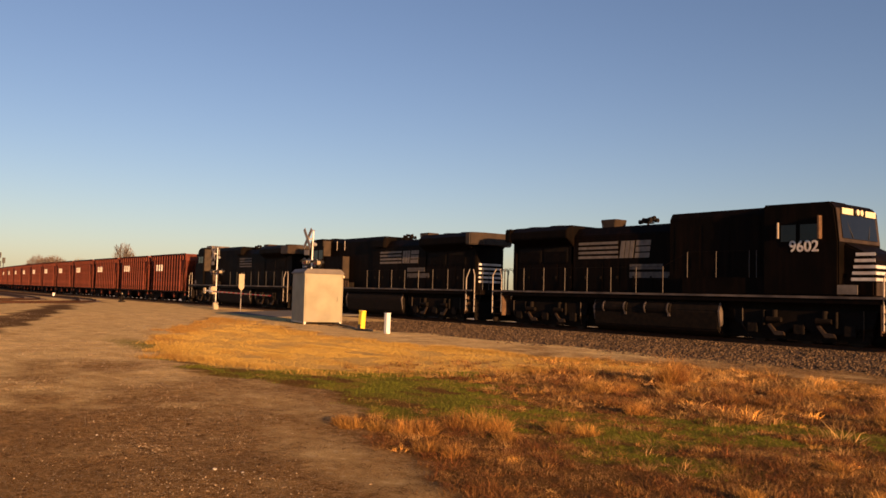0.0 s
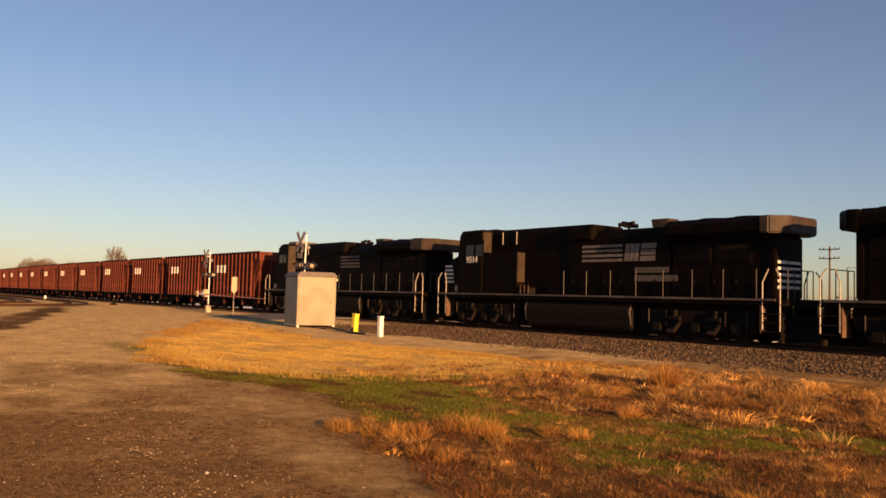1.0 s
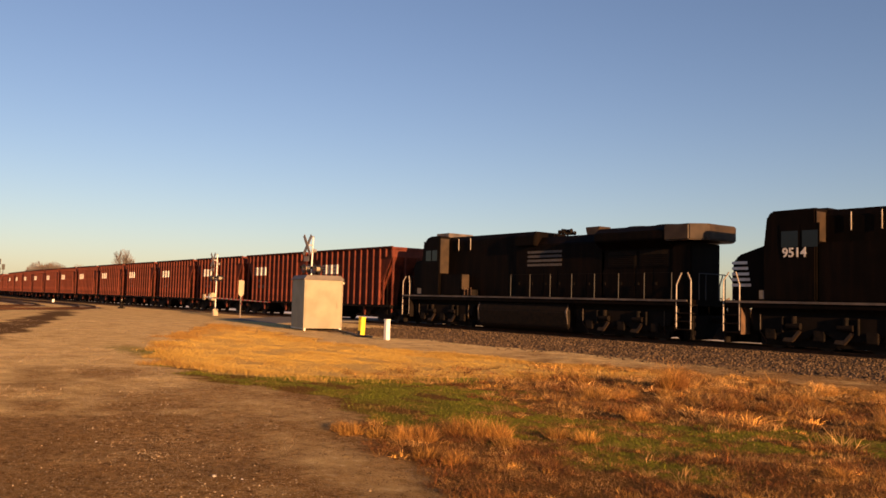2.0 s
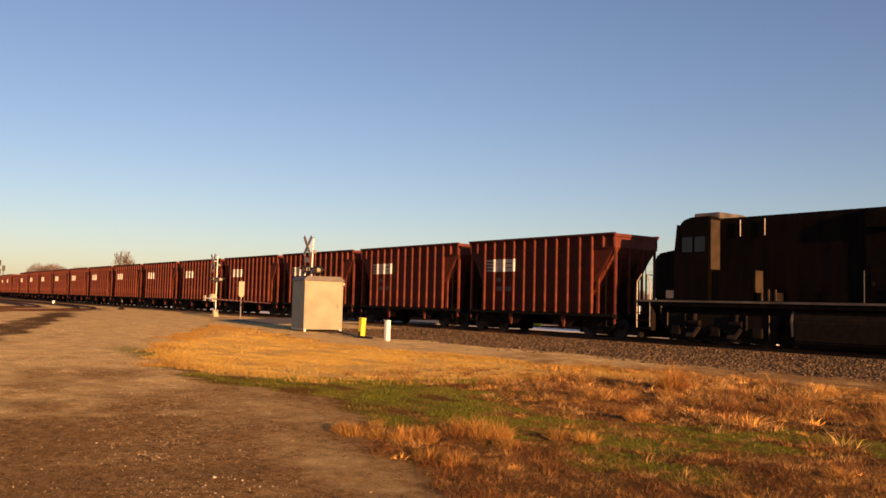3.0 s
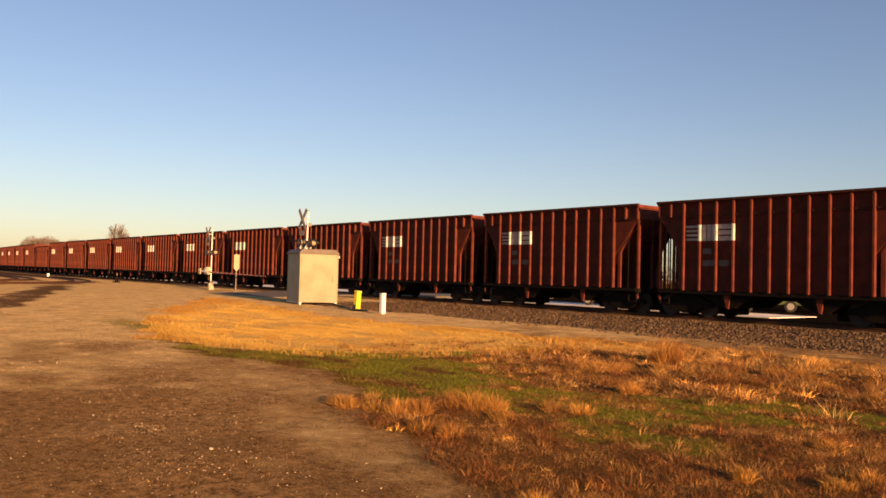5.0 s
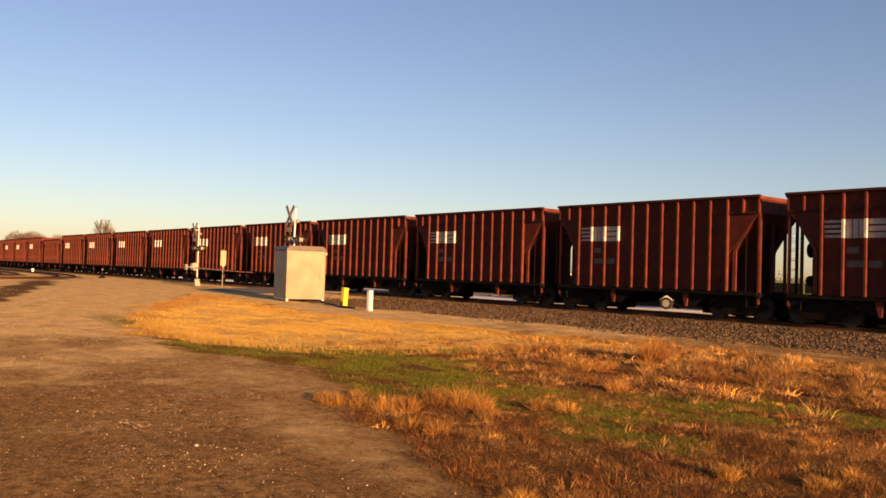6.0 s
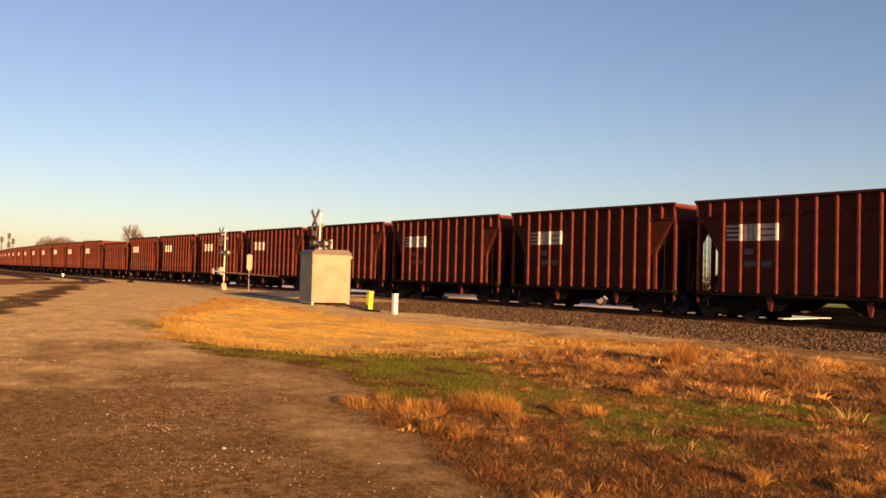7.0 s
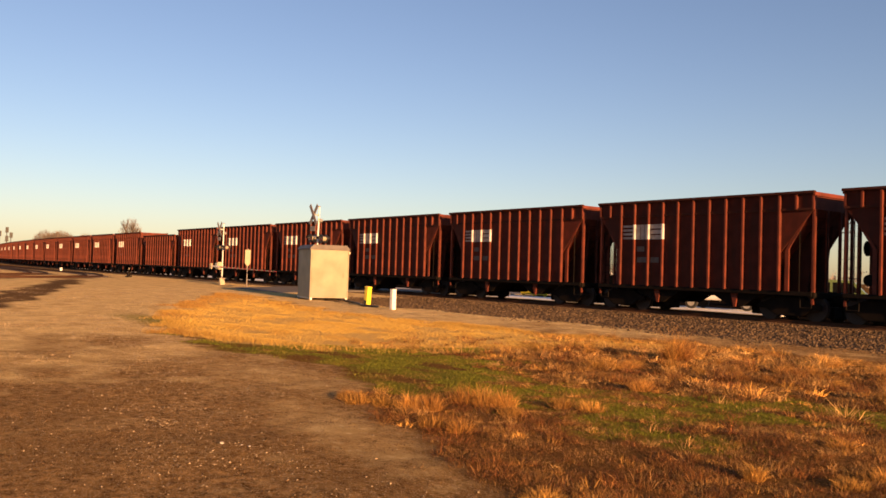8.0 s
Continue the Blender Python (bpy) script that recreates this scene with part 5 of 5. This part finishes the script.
def dry_grass():
    sets = []
    # russet weeds: coarse low bushes over a matted floor, with bare hollows between them
    for x0, x1, y0, y1, plants, count, floor, wd, seed in ((-9.5, 1, 2.5, 9, 75, 42, 2200, 0.0034, 31), (-16, 0, 9, 17.6, 30, 44, 800, 0.0075, 32)):
        x, y, rng = sow(x0, x1, y0, y1, plants, seed)
        grass, green, straw, russet, gravel, pale, path, patch, painted_shade = zones(x, y)
        hollow = step(wave(x * 0.7, y, 41, 1.9) + 0.5 * wave(x, y, 42, 0.7), -1.05, -0.1)
        keep = rng.rand(len(x)) < grass * (1 - 0.93 * green) * (1 - 0.75 * straw) * (0.06 + 0.94 * hollow) * np.clip(1 - gravel, 0, 1)
        x, y, russet = x[keep], y[keep], russet[keep]
        n = len(x)
        far = step(y, 9.0, 11.0)
        size = np.exp(rng.normal(0, 0.35, n))
        r, h = np.clip((0.10 + 0.06 * far) * size, 0.05, 0.34), np.clip((0.075 + 0.055 * far) * size * (1 + 0.35 * wave(x, y, 50, 1.1)), 0.03, 0.30)
        hue = np.clip(0.66 + 0.36 * wave(x, y, 43, 1.3) + 0.15 * russet - 0.5 * step(y, 13.2, 15.5) + rng.normal(0, 0.25, n), 0, 1)
        pick = rng.rand(n)[:, None] < 0.6
        weed(sets, x, y, r, h, count, wd, mixed(np.where(pick, DRY_C, ORANGE_C), RUSSET_C, hue, rng, 0.38), rng, 0.45, 0.55)
        x, y, rng = sow(x0, x1, y0, y1, floor, seed + 100)
        grass, green, straw, russet, gravel, pale, path, patch, painted_shade = zones(x, y)
        keep = rng.rand(len(x)) < grass * (1 - 0.85 * green) * (1 - straw) * np.clip(1 - gravel, 0, 1) * step(wave(x, y, 44, 0.8), -1.0, 0.4)
        x, y = x[keep], y[keep]
        mat_of(sets, x, y, rng.uniform(0.012, 0.045, len(x)), wd, mixed(DRY_C, RUSSET_C, 0.62 + 0.3 * wave(x, y, 45, 1.1), rng, 0.3), rng)
    # the straw field: fine even blades in long soft swathes
    for x0, x1, y0, y1, per, wd, seed in ((-22, -9, 5, 17.5, 950, 0.009, 33), (-32, -18, 5, 18.5, 620, 0.013, 34), (-47, -30, 9, 21, 300, 0.018, 39)):
        x, y, rng = sow(x0, x1, y0, y1, per, seed)
        grass, green, straw, russet, gravel, pale, path, patch, painted_shade = zones(x, y)
        keep = rng.rand(len(x)) < grass * straw * (1 - 0.9 * green) * np.clip(1 - 0.8 * gravel, 0, 1) * (0.35 + 0.65 * step(wave(x * 0.35, y, 46, 1.5), -0.9, 0.3))
        x, y = x[keep], y[keep]
        rim = 1 - step(depth_in(STRAW, x, y), 0.2, 1.6)
        red = np.exp(-(near_path([(-31.0, 11.0), (-37.5, 14.5), (-46.0, 19.3)], x, y) / 1.3) ** 2)
        hue = np.clip(0.05 + 0.9 * red + 0.5 * step(wave(x * 0.4, y, 46, 2.2) + 0.5 * wave(x, y, 47, 0.8), 0.0, 1.3) + 0.45 * rim, 0, 1)
        mat_of(sets, x, y, (0.030 + 0.05 * rim + 0.015 * wave(x * 0.5, y, 48, 1.2)).clip(0.015, 0.1) * rng.uniform(0.6, 1.3, len(x)), wd, mixed(STRAW_C, ORANGE_C * 0.75, hue, rng, 0.13), rng, 1.3)
    # loose stalks lying on the dirt along the edge
    x, y, rng = sow(-10.5, -3.5, 3.6, 6.2, 26, 77)
    keep = (rng.rand(len(x)) < 0.75) & (np.abs(depth_in(GRASS, x, y) + 0.25) < 0.55)
    x, y = x[keep], y[keep]
    a, le = rng.uniform(-0.9, 0.9, len(x)), rng.uniform(0.06, 0.28, len(x))
    sets.append((x, y, rng.uniform(0.012, 0.03, len(x)), np.full(len(x), 0.007), mixed(np.tile(STRAW_C, (len(x), 1)), DRY_C, rng.rand(len(x)), rng), np.cos(a) * le, np.sin(a) * le))
    # standing tufts
    rng = np.random.RandomState(35)
    tufts = [(-9.25, 5.45, 0.15, 0.22), (-9.0, 5.3, 0.18, 0.24), (-8.75, 5.3, 0.24, 0.30), (-8.45, 5.5, 0.22, 0.30), (-8.05, 5.6, 0.34, 0.26), (-7.85, 5.75, 0.36, 0.22), (-8.1, 6.45, 0.38, 0.28), (-7.9, 6.6, 0.42, 0.30), (-7.7, 6.75, 0.36, 0.26), (-7.15, 6.4, 0.22, 0.22), (-7.3, 7.35, 0.27, 0.22), (-6.95, 7.5, 0.25, 0.26), (-7.05, 5.2, 0.24, 0.24),
             (-6.7, 5.3, 0.22, 0.26), (-10.35, 13.55, 0.95, 0.22), (-10.25, 13.7, 0.72, 0.26), (-10.5, 13.5, 0.45, 0.2), (-7.85, 9.5, 0.34, 0.24), (-10.1, 11.0, 0.36, 0.32), (-9.9, 11.2, 0.30, 0.26), (-5.5, 11.9, 0.3, 0.2), (-12.9, 12.3, 0.30, 0.40)]
    for k in range(26):
        tufts.append((rng.uniform(-13.5, -3), rng.uniform(11.6, 16.2), rng.uniform(0.14, 0.28), rng.uniform(0.14, 0.36)))
    for k in range(8):
        tufts.append((rng.uniform(-6.5, -1), rng.uniform(4.2, 8.0), rng.uniform(0.12, 0.24), rng.uniform(0.12, 0.26)))
    tx, ty, th, tr = (np.array(v) for v in zip(*tufts))
    th, tr = th * 0.85, tr * 0.78
    g = zones(tx, ty)
    keep = ((g[0] > 0.4) | (np.arange(len(tx)) < 22)) & ((np.arange(len(tx)) < 22) | (g[1] < 0.5))
    tx, ty, th, tr, rus = tx[keep], ty[keep], th[keep], tr[keep], g[3][keep]
    weed(sets, tx, ty, tr, th, 360, 0.0055, mixed(np.tile(ORANGE_C * 0.85, (len(tx), 1)), RUSSET_C * 1.6, 0.55 * rng.rand(len(tx)), rng, 0.15), rng, 0.72, 0.4)
    cols = [np.concatenate(c) for c in zip(*sets)]
    blades("dry_grass", *cols, 51, "dry straw-coloured grass and russet weeds in clumps")


dry_grass()


def green_grass():
    sets = []
    for x0, x1, y0, y1, per, wd, seed in ((-9, 2, 6, 14.5, 2300, 0.006, 36), (-20, -8, 5.5, 12, 1300, 0.009, 37)):
        x, y, rng = sow(x0, x1, y0, y1, per, seed)
        grass, green, *rest = zones(x, y)
        keep = rng.rand(len(x)) < np.clip(1.25 * green * grass, 0, 1) * (0.25 + 0.75 * step(wave(x * 0.6, y, 44, 1.1), -0.8, 0.4))
        x, y = x[keep], y[keep]
        hue = 0.10 + 0.75 * step(wave(x * 0.6, y, 45, 1.5) + 0.4 * wave(x, y, 49, 0.5), -0.05, 1.2)
        mat_of(sets, x, y, rng.uniform(0.010, 0.035, len(x)), wd, mixed(GREEN_C, DEAD_C * 1.5, hue, rng, 0.22), rng, 1.2)
    cols = [np.concatenate(c) for c in zip(*sets)]
    blades("green_grass", *cols, 52, "short green turf between the dry grass")


green_grass()


def stones(name, x, y, size, mat, seed, label, category, sink=0.3):
    """Angular pebbles: squashed octahedra of random turn."""
    rng = np.random.RandomState(seed)
    n = len(x)
    base = np.array([(1, 0, 0), (0, 1, 0), (-1, 0, 0), (0, -1, 0), (0, 0, 1), (0, 0, -1)], float)
    v = base[None] * rng.uniform(0.55, 1.2, (n, 6, 1)) + rng.normal(0, 0.22, (n, 6, 3))
    a = rng.uniform(0, 6.28, n)
    c, s = np.cos(a)[:, None], np.sin(a)[:, None]
    v = np.stack([v[:, :, 0] * c - v[:, :, 1] * s, v[:, :, 0] * s + v[:, :, 1] * c, v[:, :, 2] * rng.uniform(0.5, 0.9, (n, 1))], 2) * (size / 2)[:, None, None]
    v += np.stack([x, y, ground_z(x, y) + size * (0.5 - sink) * 0.5], 1)[:, None, :]
    f = np.array([(0, 1, 4), (1, 2, 4), (2, 3, 4), (3, 0, 4), (1, 0, 5), (2, 1, 5), (3, 2, 5), (0, 3, 5)])
    f = (np.arange(n) * 6)[:, None, None] + f[None]
    return solo(name, bulk(name, v.reshape(-1, 3), f.reshape(-1, 3), mat), None, label, category, kind="stuff")


GRAVELLY = [(-24.0, 5.6), (-17.5, 5.6), (-13.5, 4.6), (-10.0, 3.5), (-7.6, 2.7), (-5.0, 2.4)]


def scatter():
    x, y, rng = sow(-30, -1, -3, 15, 900, 61)
    grass, green, straw, russet, gravel, pale, path, patch, painted_shade = zones(x, y)
    band = np.exp(-(near_path(GRAVELLY, x, y) / (0.55 + 0.045 * np.abs(x))) ** 2) + 0.7 * np.exp(-(((x + 9.8) / 0.7) ** 2 + ((y - 4.8) / 0.4) ** 2))
    keep = rng.rand(len(x)) < (1 - grass) * (1 - gravel) * (0.07 + 0.8 * band) * (0.25 + 0.75 * step(wave(x, y, 62, 1.6) + 0.5 * wave(x, y, 63, 0.5), -0.4, 1.0))
    x, y = x[keep], y[keep]
    stones("pebbles", x, y, 0.006 + 0.019 * rng.rand(len(x)) ** 3.5 + 0.016 * (rng.rand(len(x)) < 0.002), PEBBLE, 64, "scattered pale pebbles on brown dirt", "pebbles")
    x, y, rng = sow(-16, -2.5, -3, 7.5, 1500, 71)
    keep = rng.rand(len(x)) < (1 - zones(x, y)[0]) * (0.2 + 0.8 * step(wave(x, y, 72, 1.3) + 0.6 * wave(x, y, 73, 0.4), -0.3, 1.0))
    x, y = x[keep], y[keep]
    stones("grit", x, y, 0.004 + 0.013 * rng.rand(len(x)) ** 2, GRIT, 74, "fine brown and pale grit on the dirt", "grit")
    x, y, rng = sow(-52, -14, -2, 24, 130, 67)
    grass, green, straw, russet, gravel, pale, path, patch, painted_shade = zones(x, y)
    keep = rng.rand(len(x)) < (1 - grass) * (1 - gravel) * step(wave(x, y, 68, 4.0) + 0.5 * wave(x, y, 69, 1.0), -0.5, 1.2)
    x, y = x[keep], y[keep]
    stones("gravel", x, y, 0.010 + 0.030 * rng.rand(len(x)) ** 3, PEBBLE, 70, "pale gravel scattered over the dirt lot", "pebbles")
    x, y, rng = sow(-42, 2, 18.2, 27.8, 62, 65)
    gravel = zones(x, y)[4]
    keep = rng.rand(len(x)) < gravel
    x, y = x[keep], y[keep]
    stones("ballast", x, y, rng.uniform(0.05, 0.13, len(x)), STONE, 66, "brown crushed stone ballast beside the rails", "ballast")


scatter()

for x, y, size in ((-7.22, 2.95, 0.042), (-7.08, 3.08, 0.022), (-7.0, 3.12, 0.028), (-9.6, 2.55, 0.026), (-10.3, 3.7, 0.024)):
    bm = bmesh.new()
    bmesh.ops.create_icosphere(bm, subdivisions=2, radius=size / 2)
    for v in bm.verts:
        v.co *= 1 + 0.35 * noise.noise(v.co * 40 + Vector((x, y, 0)))
        v.co.z *= 0.6
    solo("pale_stone", bm, PALE_STONE, "small pale stone lying on the dirt", "stone", "pale stones on the dirt", at=pose(x, y, float(ground_z(np.array([x]), np.array([y]))[0]) + size * 0.18, 0, 0, 40 * x))


# ---- movement ----
def train_s(t):
    """Where the gap between the last locomotive and the first hopper stands along the line."""
    return S0 - V0 * t + 0.5 * ACC * t * t


S0, V0, ACC = 77.5, 17.96, 0.0855


def share(ob, model):
    """The same turning keys as the model's."""
    ob.rotation_mode = "QUATERNION"
    ob.animation_data_create()
    ob.animation_data.action = model.animation_data.action
    ob.animation_data.action_slot = model.animation_data.action_slot


def motions():
    stops = [i * 0.25 for i in range(33)]
    train = [(lead, -2.5 * LOCO_LEN, 0), (second, -1.5 * LOCO_LEN, 180), (third, -0.5 * LOCO_LEN, 180)]
    train += [(c, (i + 0.5) * PITCH, 0) for i, c in enumerate(cars)]
    for ob, back, turn in train:
        rows = []
        for t in stops:
            s = train_s(t) + back
            x, y, a = on_track(s)
            rows.append((t, pose(x, y, RAIL_Z, 0, 0, turn + a)))
        walk(ob, rows)
    # rolling wheels
    models = {}
    for ob, back, turn in train:
        way = -1 if turn else 1
        for w in [o for o in ob.children_recursive if o.name.split(".")[0] == "wheelset"]:
            p = w.matrix_basis.translation.copy()
            key = (round(p.x, 2), round(p.z, 2), way)
            if key in models:
                share(w, models[key])
                continue
            rows = []
            for i in range(241):
                t = i / 30
                roll = way * math.degrees((S0 - train_s(t)) / p.z)
                rows.append((t, Matrix.Translation(p) @ Matrix.Rotation(radians(roll), 4, "Y")))
            walk(w, rows)
            models[key] = w


motions()
